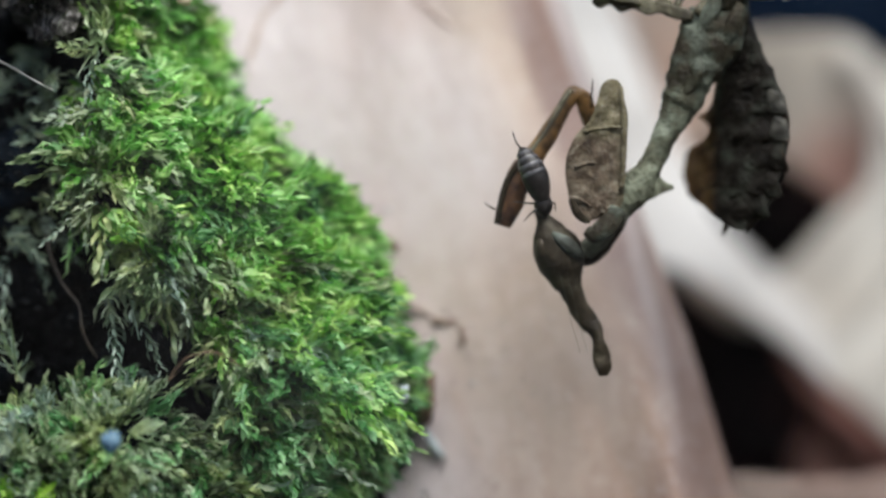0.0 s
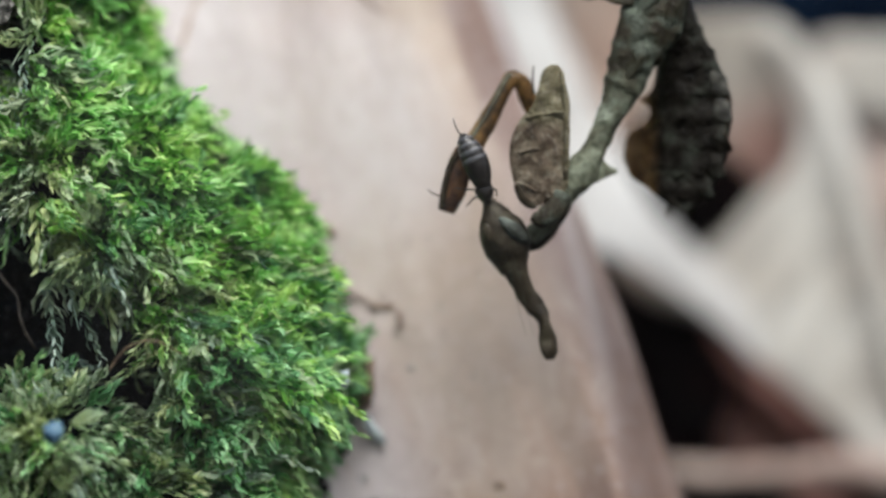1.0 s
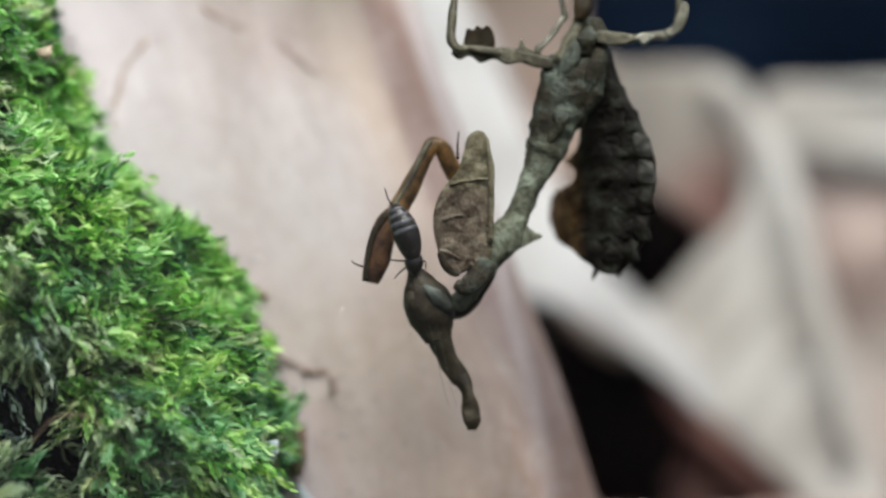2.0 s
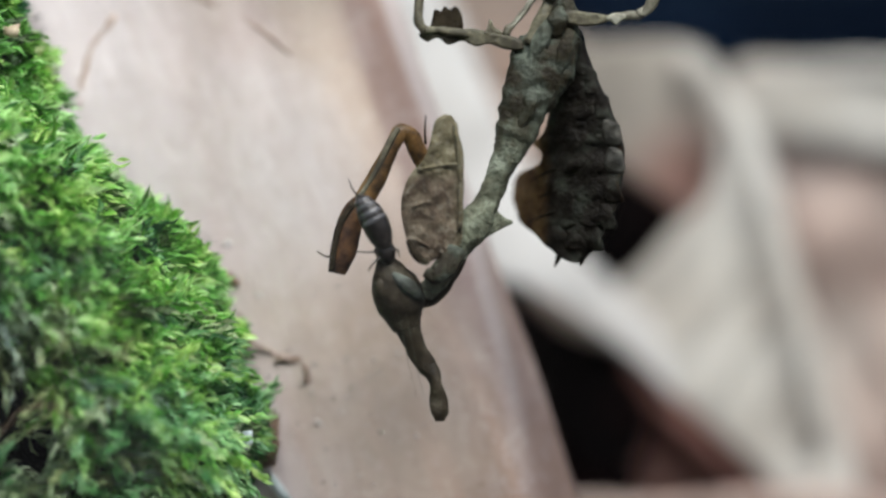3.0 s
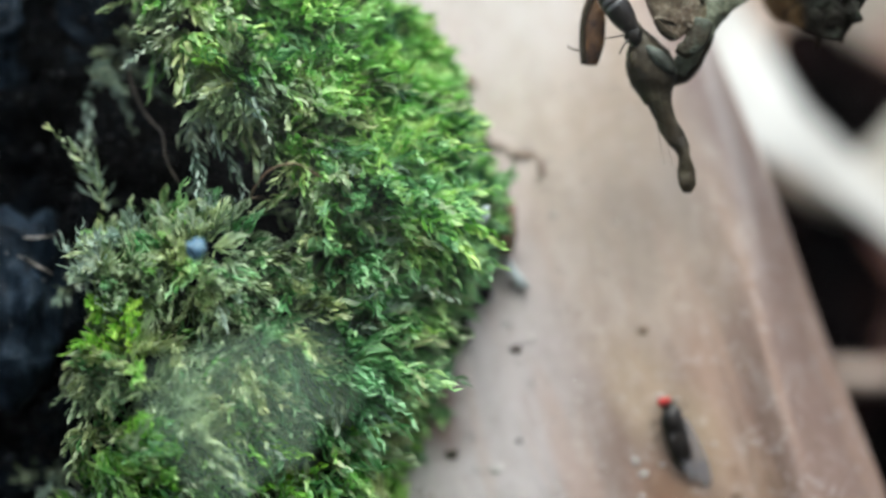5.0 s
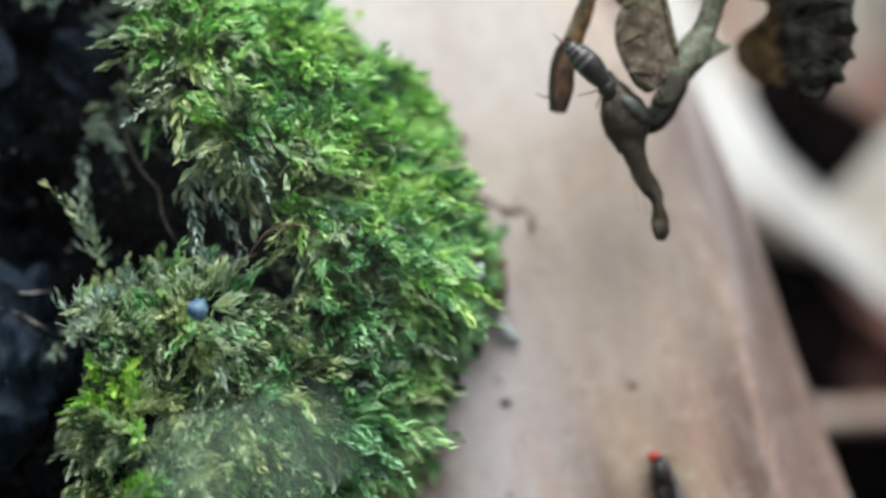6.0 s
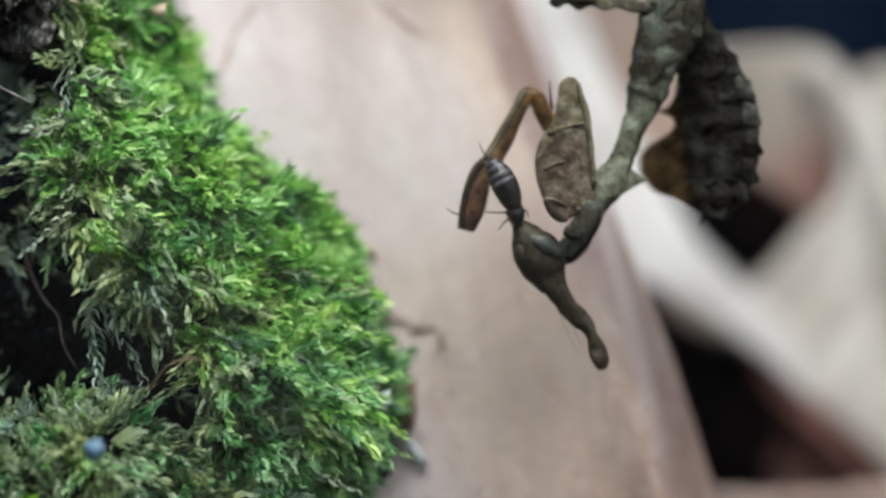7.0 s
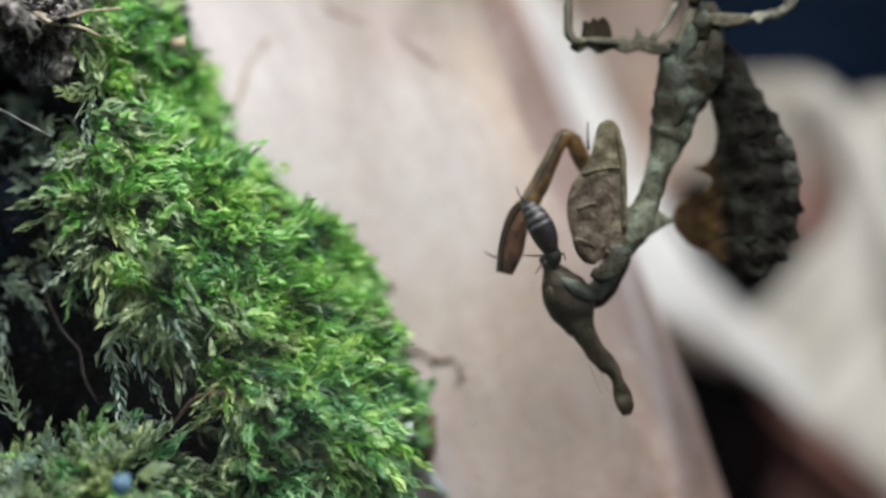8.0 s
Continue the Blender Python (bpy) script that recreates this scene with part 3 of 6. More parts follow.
# ---- building helpers ----
def mesh_of(name, bm, material, smooth=True):
    me = bpy.data.meshes.new(name)
    bmesh.ops.recalc_face_normals(bm, faces=bm.faces)
    for v in bm.verts:
        v.co *= MM
    bm.to_mesh(me)
    bm.free()
    for p in me.polygons:
        p.use_smooth = smooth
    me.materials.append(material)
    return me


def part(name, bm, material, parent=None, label="", smooth=True):
    ob = new(name, mesh_of(name, bm, material, smooth))
    if parent:
        ob.parent = parent
    return tagged(ob, label)


def thing(name, at, label, category, group="", kind=""):
    ob = new(name)
    ob.empty_display_size = 0.002
    ob.location = Vector(at) * MM
    return tagged(ob, label, category, group, kind)


def smooth_path(points, steps=6):
    """Catmull-Rom through points of any width, ends included."""
    p = [np.array(q, float) for q in points]
    p = [2 * p[0] - p[1], *p, 2 * p[-1] - p[-2]]
    out = []
    for a, b, c, d in zip(p, p[1:], p[2:], p[3:]):
        for k in range(steps):
            t = k / steps
            out.append(0.5 * (2 * b + (c - a) * t + (2 * a - 5 * b + 4 * c - d) * t * t + (3 * b - a - 3 * c + d) * t ** 3))
    out.append(p[-2])
    return out


def tube(spine, sides=14, steps=5, rough=0.0, seed=0, bm=None, at=(0, 0, 0)):
    """A closed lofted tube. spine rows: x, y, z, half-width across the view, half-depth."""
    rows = smooth_path(spine, steps)
    bm = bm or bmesh.new()
    at = np.array(at, float)
    rings = []
    for i, row in enumerate(rows):
        here = row[:3] - at
        tangent = Vector(rows[min(i + 1, len(rows) - 1)][:3] - rows[max(i - 1, 0)][:3]).normalized()
        depth = Vector((0, 1, 0)) - tangent * tangent.y
        depth = depth.normalized() if depth.length > 0.15 else Vector((1, 0, 0))
        across = tangent.cross(depth).normalized()
        ring = []
        for k in range(sides):
            a = 2 * math.pi * k / sides
            w, d = max(row[3], 0.004), max(row[4], 0.004)
            v = Vector(here) + across * math.cos(a) * w + depth * math.sin(a) * d
            if rough:
                v += noise.noise_vector(v * 2.2 + Vector((seed * 3.1, seed, 0))) * rough
                v += noise.noise_vector(v * 7.0 + Vector((seed, 0, seed))) * rough * 0.35
            ring.append(bm.verts.new(v))
        rings.append(ring)
    for a, b in zip(rings, rings[1:]):
        for k in range(sides):
            bm.faces.new((a[k], a[(k + 1) % sides], b[(k + 1) % sides], b[k]))
    bm.faces.new(rings[0][::-1])
    bm.faces.new(rings[-1])
    return bm


def line(points, radius, at=(0, 0, 0), sides=6, bm=None, taper=0.4, rough=0.0):
    n = len(points) - 1
    rows = [(*p, radius * (1 - (1 - taper) * i / n), radius * (1 - (1 - taper) * i / n)) for i, p in enumerate(points)]
    return tube(rows, sides, 4, rough, 1, bm, at)


def ball(centre, r, at=(0, 0, 0), bm=None, rough=0.0, level=2):
    bm = bm or bmesh.new()
    made = bmesh.ops.create_icosphere(bm, subdivisions=level, radius=1.0)["verts"]
    r = (r, r, r) if isinstance(r, (int, float)) else r
    for v in made:
        k = 1 + rough * noise.noise(v.co * 1.7 + Vector(centre))
        v.co = Vector((v.co.x * r[0] * k, v.co.y * r[1] * k, v.co.z * r[2] * k)) + Vector(centre) - Vector(at)
    return bm


def plate(outline, depth_of, thick=0.1, cell=0.3, holes=(), at=(0, 0, 0)):
    """A bent sheet with thickness: cells of a grid inside a smooth closed outline in x and z."""
    def closed(points):
        pts = [np.array(p, float) for p in points]
        out = []
        for i in range(len(pts)):
            a, b, c, d = (pts[(i + k - 1) % len(pts)] for k in range(4))
            for k in range(8):
                t = k / 8
                out.append(0.5 * (2 * b + (c - a) * t + (2 * a - 5 * b + 4 * c - d) * t * t + (3 * b - a - 3 * c + d) * t ** 3))
        return np.array(out)

    def inside(px, pz, poly):
        x1, z1, x2, z2 = poly[:, 0], poly[:, 1], np.roll(poly[:, 0], -1), np.roll(poly[:, 1], -1)
        cross = ((z1 > pz) != (z2 > pz)) & (px < (x2 - x1) * (pz - z1) / (z2 - z1 + 1e-12) + x1)
        return cross.sum() % 2 == 1

    rim, cuts = closed(outline), [closed(h) for h in holes]
    lo, hi = rim.min(0), rim.max(0)
    nx, nz = int((hi[0] - lo[0]) / cell) + 2, int((hi[1] - lo[1]) / cell) + 2
    keep = [(i, j) for i in range(nx) for j in range(nz)
            if inside(lo[0] + (i + 0.5) * cell, lo[1] + (j + 0.5) * cell, rim)
            and not any(inside(lo[0] + (i + 0.5) * cell, lo[1] + (j + 0.5) * cell, c) for c in cuts)]
    kept = set(keep)
    bm, front, rear = bmesh.new(), {}, {}

    def vert(i, j, store, back):
        if (i, j) not in store:
            x, z = lo[0] + i * cell, lo[1] + j * cell
            around = [(i - 1, j - 1) in kept, (i, j - 1) in kept, (i - 1, j) in kept, (i, j) in kept]
            if not all(around):  # draw the rim onto the smooth outline
                best = min((rim, *cuts), key=lambda c: np.hypot(c[:, 0] - x, c[:, 1] - z).min())
                k = np.hypot(best[:, 0] - x, best[:, 1] - z).argmin()
                if np.hypot(best[k, 0] - x, best[k, 1] - z) < cell * 1.2:
                    x, z = best[k]
            store[i, j] = bm.verts.new(Vector((x, depth_of(x, z) + back, z)) - Vector(at))
        return store[i, j]

    for i, j in keep:
        corners = [(i, j), (i + 1, j), (i + 1, j + 1), (i, j + 1)]
        bm.faces.new([vert(*c, front, 0) for c in corners])
        bm.faces.new([vert(*c, rear, thick) for c in corners[::-1]])
        for (di, dj), a, b in (((0, -1), 0, 1), ((1, 0), 1, 2), ((0, 1), 2, 3), ((-1, 0), 3, 0)):
            if (i + di, j + dj) not in kept:
                bm.faces.new((vert(*corners[b], front, 0), vert(*corners[a], front, 0), vert(*corners[a], rear, thick), vert(*corners[b], rear, thick)))
    bmesh.ops.remove_doubles(bm, verts=bm.verts, dist=cell * 0.05)
    return bm


# ---- the case: soil floor, dark back wall ----
def slab(name, lo, hi, material, label, category, kind="structure", cells=1, rough=0.0):
    bm = bmesh.new()
    nx = ny = cells
    top = [[bm.verts.new((lo[0] + (hi[0] - lo[0]) * i / nx, lo[1] + (hi[1] - lo[1]) * j / ny,
                          hi[2] + rough * noise.noise(Vector((i * 0.9, j * 0.9, 3.0))))) for j in range(ny + 1)] for i in range(nx + 1)]
    for i in range(nx):
        for j in range(ny):
            bm.faces.new((top[i][j], top[i + 1][j], top[i + 1][j + 1], top[i][j + 1]))
    low = [bm.verts.new(c) for c in ((lo[0], lo[1], lo[2]), (hi[0], lo[1], lo[2]), (hi[0], hi[1], lo[2]), (lo[0], hi[1], lo[2]))]
    bm.faces.new(low)
    rims = ([top[i][0] for i in range(nx + 1)], [top[nx][j] for j in range(ny + 1)],
            [top[i][ny] for i in range(nx, -1, -1)], [top[0][j] for j in range(ny, -1, -1)])
    for k, rim in enumerate(rims):
        bm.faces.new([*rim, low[(k + 1) % 4], low[k]])
    return tagged(part(name, bm, material, None, label), "", category, "", kind)


FLOOR_Z = -42.0
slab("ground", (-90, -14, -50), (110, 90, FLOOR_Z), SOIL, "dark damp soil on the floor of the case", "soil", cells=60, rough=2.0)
slab("backdrop", (-90, 84, -50), (110, 88, 90), BACK, "dark blue back wall of the case", "wall")


# ---- pale log ----
LEAN = math.atan2(11.25, 32.5)  # the log leans: its edge runs down to the right
EDGE_TOP = (5.25, 12.75)
LOG_W = 20.0


def log_width(u):
    t = min(max((7.0 - u) / 11.0, 0.0), 1.0)
    return LOG_W + 9.0 * t * t * (3 - 2 * t)


def set_back(u):
    """How far the edge steps back towards the top and swells below, mm."""
    t = min(max((u - 4.0) / 8.0, 0.0), 1.0)
    return 0.25 * t * t * (3 - 2 * t) - 0.2 * math.exp(-((u + 2.0) / 4.0) ** 2)


def log_plan(s, u):
    """s: mm to the left of the right-hand edge; u: mm up along the log. Gives x and z."""
    c, n = math.cos(LEAN), math.sin(LEAN)
    s += set_back(u)
    return EDGE_TOP[0] - n * (u - 12.0) - c * s, EDGE_TOP[1] + c * (u - 12.0) - n * s


def log_depth(s, u):
    """Depth of the front face."""
    wide = log_width(u)
    k = min(max(s, 0.0), wide)
    round_off = 4.5 * max(0.0, 1 - k / 3.8) ** 2.4 + 8.0 * max(0.0, (k - wide + 6) / 6) ** 2
    crest = RIDGE[0] - RIDGE[1] * min(u, 5.0)
    ridge = -0.30 * math.exp(-((k - crest) / 0.7) ** 2) + 0.18 * math.exp(-((k - crest - 2.2) / 1.6) ** 2)
    ridge += -0.18 * math.exp(-((k - 8.5 + 0.10 * u) / 1.5) ** 2)
    forward = 7.6 + 0.16 * min(u, 0.0) + 0.0015 * min(u, 0) ** 2 + 0.16 * max(u, 0.0)
    x, z = log_plan(s, u)
    swell = 0.8 * noise.noise(Vector((x * 0.09, 4.0, z * 0.06))) + 0.16 * noise.noise(Vector((x * 0.45, 9.0, z * 0.16)))
    return forward + round_off + ridge + swell + 0.03 * noise.noise(Vector((x * 2.4, 1.0, z * 1.2)))


def pale_log():
    root = thing("driftwood_log", (6, 20, FLOOR_Z), "pale pinkish beige barkless wood, smooth with faint grain", "driftwood")
    bm = bmesh.new()
    across, rows = 110, 130
    rings, spot = [], {}
    for j in range(rows + 1):
        u = -46 + 86 * j / rows
        ring = []
        for i in range(across + 1):
            s = log_width(u) * (i / across) ** 1.35
            x, z = log_plan(s, u)
            ring.append(bm.verts.new((x - 6, log_depth(s, u) - 20, z - FLOOR_Z)))
            spot[ring[-1]] = s, u
        for i in range(0, 25):
            a = math.pi * i / 24
            x, z = log_plan(log_width(u) / 2 * (1 + math.cos(a)), u)
            ring.append(bm.verts.new((x - 6, 17 + 9 * math.sin(a) - 20, z - FLOOR_Z)))
            spot[ring[-1]] = log_width(u) / 2 * (1 + math.cos(a)), u
        rings.append(ring)
    n = len(rings[0])
    for a, b in zip(rings, rings[1:]):
        for k in range(n):
            bm.faces.new((a[k], a[(k + 1) % n], b[(k + 1) % n], b[k]))
    bm.faces.new(rings[0][::-1])
    bm.faces.new(rings[-1])
    uv = bm.loops.layers.uv.new("grain")
    for f in bm.faces:
        for corner in f.loops:
            corner[uv].uv = [v * MM for v in spot[corner.vert]]
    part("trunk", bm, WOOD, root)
    # a side branch above the view, from which the mantis hangs
    bm = tube([(-6, 12, 22, 2.0, 2.0), (0, 8, 20.6, 1.7, 1.7), (6, 4.5, 19.8, 1.3, 1.3), (12, 3.4, 19.5, 1.0, 1.0), (19, 3.2, 20.2, 0.7, 0.7), (25, 4, 21.5, 0.3, 0.3)], 16, 6, 0.12, 4, None, (6, 20, FLOOR_Z))
    part("branch", bm, WOOD, root)
    return root


LOG = pale_log()


# ---- dry leaves behind the log ----
def leaf_thing(name, label, at):
    return thing(name, at, label, "leaf", "dry leaves behind the log")


def fold(x, z, base, k=1.0):
    return base + k * (0.9 * noise.noise(Vector((x * 0.13, base, z * 0.10))) + 0.25 * noise.noise(Vector((x * 0.5, base, z * 0.3))))


def dry_leaves():
    # the large cream leaf: a bright limb beside the log, a joint, and a broad blade
    at = (18, 38, -12)
    lf = leaf_thing("curled_leaf", "large cream dry leaf, curled, with a forked blade", at)

    def limb(x, z):
        s = (x - 9.5) * 0.85 + (z - 7) * 0.45
        return fold(x, z, 38.0) + 0.08 * s * s * (0.5 if s > 0 else 0.3)

    part("limb", plate([(1.0, 26), (3.6, 26), (6.0, 21.0), (8.1, 17.4), (9.6, 14.2), (10.7, 11.8), (12.4, 8.6), (14.2, 5.2), (15.8, 3.5), (17.4, 2.0), (19.5, 0.0), (20.5, -3.7), (19.0, -2.4), (17.15, -0.9), (14.0, 1.25), (11.7, 2.4), (8.0, 4.0), (4.0, 12.0), (2.0, 20.0)], limb, 0.35, 0.35, (), at), CREAM_LIT, lf, "limb of the leaf, whitened for the light on its fold")

    def blade(x, z):
        t = (x - 23.0) * 0.9 + (z - 4) * 0.25
        return fold(x, z, 38.6, 1.0) + 0.045 * t * t - 0.4 * math.exp(-((x - 26.6 + 0.30 * z) / 0.9) ** 2)

    part("blade", plate([(17.4, 1.9), (18.9, 3.6), (20.3, 5.4), (22.2, 7.2), (22.6, 10.5), (21.8, 12.6), (20.6, 14.6), (21.5, 15.2), (23.1, 13.4), (25.2, 11.0), (26.6, 6.1), (28.2, 0.5), (29.8, -5.0), (30.8, -10.0), (27.5, -11.2), (25.6, -8.3), (24.2, -6.9), (20.5, -3.7), (18.9, -2.4), (17.2, -0.9)], blade, 0.35, 0.35, (), at), CREAM, lf)
    # russet stands for the shadow on this pale rolled edge
    part("rolled_edge", tube([(17.6, 39.4, -0.6, 0.5, 0.4), (19.0, 39.6, -2.7, 0.8, 0.5), (21.0, 39.6, -4.7, 1.0, 0.5), (23.4, 39.8, -6.9, 1.1, 0.5), (25.4, 40.0, -8.9, 0.9, 0.5), (27.4, 40.2, -11.2, 0.5, 0.4)], 12, 6, 0.2, 9, None, at), RUSSET, lf, "rolled edge of the leaf, its shade put into a brown colour")
    part("midrib", tube([(21.9, 37.8, 14.2, 0.25, 0.3), (23.6, 37.4, 10.5, 0.36, 0.4), (25.2, 37.2, 5.6, 0.42, 0.4), (26.6, 37.3, 0.5, 0.48, 0.4), (28.2, 38.0, -6.0, 0.5, 0.4)], 10, 6, 0.08, 2, None, at), CREAM, lf, "pale raised midrib")
    for k, (x0, z0, x1, z1) in enumerate(((25.4, 4.8, 20.2, -1.5), (26.2, 2.0, 22.5, -3.6), (27.0, -1.2, 24.8, -6.4), (24.2, 8.6, 18.6, 2.4))):
        part("vein", line([(x0, limb(20, -1) - 0.25, z0), ((x0 + x1) / 2 - 0.4, 38.1, (z0 + z1) / 2 - 0.2), (x1, 38.3, z1)], 0.13, at, 7, None, 0.5, 0.03), CREAM, lf)

    # the hollow between limb and blade
    c = (17, 42, 6)
    cup = leaf_thing("cupped_leaf", "pinkish brown dry leaf, cupped behind the cream one", c)
    # cut through, so the black bank behind shows as the hollow's shade
    hollow = [(13.6, 9.8), (13.4, 7.0), (15.4, 3.4), (17.6, 0.6), (20.6, 3.8), (21.2, 6.0), (19.8, 7.4), (17.8, 8.6), (15.8, 10.0)]

    def bowl(x, z):
        return fold(x, z, 41.6, 1.2) + 0.03 * (x - 17) ** 2 - 0.022 * (z - 6) ** 2

    part("blade", plate([(5, 26), (7.0, 12), (11, 4), (15, -0.4), (19, -0.4), (23.5, 4), (25.2, 10), (23.6, 13.8), (21.2, 15.6), (18.0, 15.7), (15.2, 15.7), (13.4, 18.0), (13.2, 26)], bowl, 0.3, 0.4, (hollow,), c), CUP, cup)
    for x0, z0, x1, z1 in ((20.6, 15.2, 17.8, 8.8), (23.0, 11.0, 20.2, 7.2), (11.4, 15.5, 13.0, 10.0)):
        part("vein", line([(x0, bowl(x0, z0) - 0.05, z0), ((x0 + x1) / 2, bowl((x0 + x1) / 2, (z0 + z1) / 2) - 0.1, (z0 + z1) / 2), (x1, bowl(x1, z1) - 0.02, z1)], 0.22, c, 7, None, 0.5, 0.05), CUP, cup)

    # the reddish leaf in the dark gap under the cream one
    r = (22, 43, -6)
    red = leaf_thing("russet_leaf", "dark reddish brown dry leaf in shade", r)

    def lean_back(x, z):
        return fold(x, z, 43.0, 1.5) - 0.15 * (x - 23)

    # upper strip of the outline paints the brown shade along the cream edge
    part("blade", plate([(16.6, 2.6), (18.6, 1.4), (21.5, -1.0), (25, -3.2), (31, -8.6), (26, -11.0), (21.5, -10.4), (19.6, -9.4), (19.8, -6.6), (20.0, -4.6), (18.6, -2.4), (17.0, 0.2)], lean_back, 0.3, 0.35, (), r), RUSSET, red)
    part("midrib", line([(19.0, lean_back(19, -8) - 0.1, -8.0), (23.5, lean_back(23.5, -7.2) - 0.15, -7.2), (29.5, lean_back(29.5, -7.6) - 0.1, -7.6)], 0.25, r, 8), RUSSET, red)

    # the strip that closes the gap below
    st = (20, 36, -10)
    strip = leaf_thing("leaf_strip", "narrow beige dry leaf edge, nearly level", st)
    part("blade", tube([(12.5, 38.5, -9.4, 0.4, 0.8), (17.0, 37.6, -9.8, 0.6, 0.6), (20.6, 37.2, -9.7, 0.65, 0.6), (24.8, 37.2, -9.4, 0.75, 0.6), (29.5, 38.0, -9.9, 1.2, 0.8), (34, 40, -10.8, 0.8, 0.8)], 12, 6, 0.2, 5, None, st), BLUSH, strip)

    # leaves farther off
    f = (34, 50, 2)
    far = leaf_thing("broad_leaf", "pale grey-pink dry leaf, far back and flat", f)

    def flat_back(x, z):
        return fold(x, z, 50.0, 2.0) + 0.02 * (x - 34) ** 2

    part("blade", plate([(25, 12.0), (30, 10.5), (40, 9.5), (47, 4), (45, -8), (37, -14), (30, -12), (27, -2), (25, 6)], flat_back, 0.35, 0.6, (), f), BLUSH, far)
    part("midrib", line([(28, flat_back(28, 9) - 0.2, 9.0), (33, flat_back(33, 2) - 0.25, 2.0), (37, flat_back(37, -8) - 0.2, -8.0)], 0.4, f, 8), BLUSH, far)
    g = (36, 52, 12)
    grey = leaf_thing("grey_leaf", "greyish dry leaf with a rolled edge", g)
    part("blade", plate([(25.5, 15.2), (31, 15.1), (38, 14.8), (47, 14), (46, 9.5), (38, 9.6), (31, 10.2), (26, 11.5)], lambda x, z: fold(x, z, 48.0, 1.2) + 0.03 * (z - 13) ** 2, 0.35, 0.6, (), g), CREAM, grey)
    part("rolled_edge", tube([(25.5, 47.8, 14.9, 0.3, 0.3), (31, 47.4, 15.0, 0.5, 0.45), (38, 47.5, 14.9, 0.55, 0.5), (46.5, 48.5, 13.8, 0.3, 0.3)], 10, 6, 0.1, 8, None, g), CREAM, grey)
    b = (25, 42, -13)
    low = leaf_thing("brown_leaf", "small brown dry leaf tip in the dark", b)
    part("blade", plate([(22.8, -11.0), (26.4, -11.0), (26.4, -12.6), (25.2, -14.0), (24.2, -13.8), (23.2, -12.4)], lambda x, z: fold(x, z, 40.5, 1.0) + 0.3 * (z + 13), 0.3, 0.3, (), b), RUSSET, low)
    e = (36, 42, -22)
    edge = leaf_thing("pink_leaf", "pinkish dry leaf leaning at the side", e)
    part("blade", plate([(30.6, -12.2), (37, -10.5), (44, -14), (44, -30), (36, -36), (31.4, -26)], lambda x, z: fold(x, z, 40.0, 1.2) + 0.1 * (x - 34), 0.35, 0.6, (), e), BLUSH, edge)


dry_leaves()


# ---- bank of leaf litter far behind, blackened to give the gap its shade ----
def litter_shade_bank():
    bm = bmesh.new()
    xs, zs = np.linspace(-30, 100, 66), np.linspace(FLOOR_Z - 1, 13.5, 40)
    front = [[bm.verts.new((x, 60 + 3.0 * noise.noise(Vector((x * 0.16, 5, z * 0.16))) + 1.2 * noise.noise(Vector((x * 0.6, 8, z * 0.6))) + 0.004 * (z - 13) ** 2 * -1,
                            z + (1.2 * noise.noise(Vector((x * 0.3, 1, 1))) if z > 13 else 0))) for z in zs] for x in xs]
    for a, b in zip(front, front[1:]):
        for j in range(len(zs) - 1):
            bm.faces.new((a[j], b[j], b[j + 1], a[j + 1]))
    rim = [front[i][0] for i in range(len(xs))] + [front[-1][j] for j in range(1, len(zs))] + [front[i][-1] for i in range(len(xs) - 2, -1, -1)] + [front[0][j] for j in range(len(zs) - 2, 0, -1)]
    rear = [bm.verts.new((v.co.x, 78.0, v.co.z)) for v in rim]
    n = len(rim)
    for k in range(n):
        bm.faces.new((rim[k], rim[(k + 1) % n], rear[(k + 1) % n], rear[k]))
    bm.faces.new(rear)
    tagged(part("litter_shade_bank", bm, LITTER_SHADE, None, "near-black bank of leaf litter, deep shade put into its colour"), "", "leaf litter", "", "structure")


litter_shade_bank()


def log_spot(x, z):
    """s and u of a point, and the depth of the log's face there."""
    c, n = math.cos(LEAN), math.sin(LEAN)
    dx, dz = x - EDGE_TOP[0], z - EDGE_TOP[1]
    s, u = -(c * dx + n * dz), 12.0 - n * dx + c * dz
    s -= set_back(u)
    return s, u, log_depth(s, u)


# ---- moss and soil beside the log ----
EDGE_Z = (-30.0, -20.0, -16.9, -12.9, -11.0, -8.0, -5.0, -2.6, 1.3, 4.4, 7.4, 8.9, 12.0, 16.0, 26.0)
EDGE_X = (-1.5, -2.0, -3.4, -6.4, -4.9, -3.8, -2.9, -1.6, -2.8, -4.5, -8.0, -9.5, -10.7, -11.8, -13.6)


def soft_step(v, a, b):
    t = np.clip((v - a) / (b - a), 0, 1)
    return t * t * (3 - 2 * t)


def lumps(x, z, k, seed):
    return np.sin(x * k + 1.3 * np.sin(z * k * 0.83 + seed)) * np.cos(z * k * 1.1 + 1.7 * np.sin(x * k * 0.7 + 2 * seed))


def hollow_part(x, z):
    """1 in the dark hollow of the soil, 0 on the moss cushion and the hump below it."""
    cushion = np.interp(z, HOLLOW_Z, HOLLOW_X) - x
    mound = np.maximum(z - np.interp(x, HUMP_X, HUMP_Z), np.interp(z, (-20, -12, -8, -6, -4, -2), (-16.9, -16.5, -16.3, -16.1, -15.5, -13.0)) - x)
    return soft_step(np.minimum(cushion, mound), -0.7, 2.3)


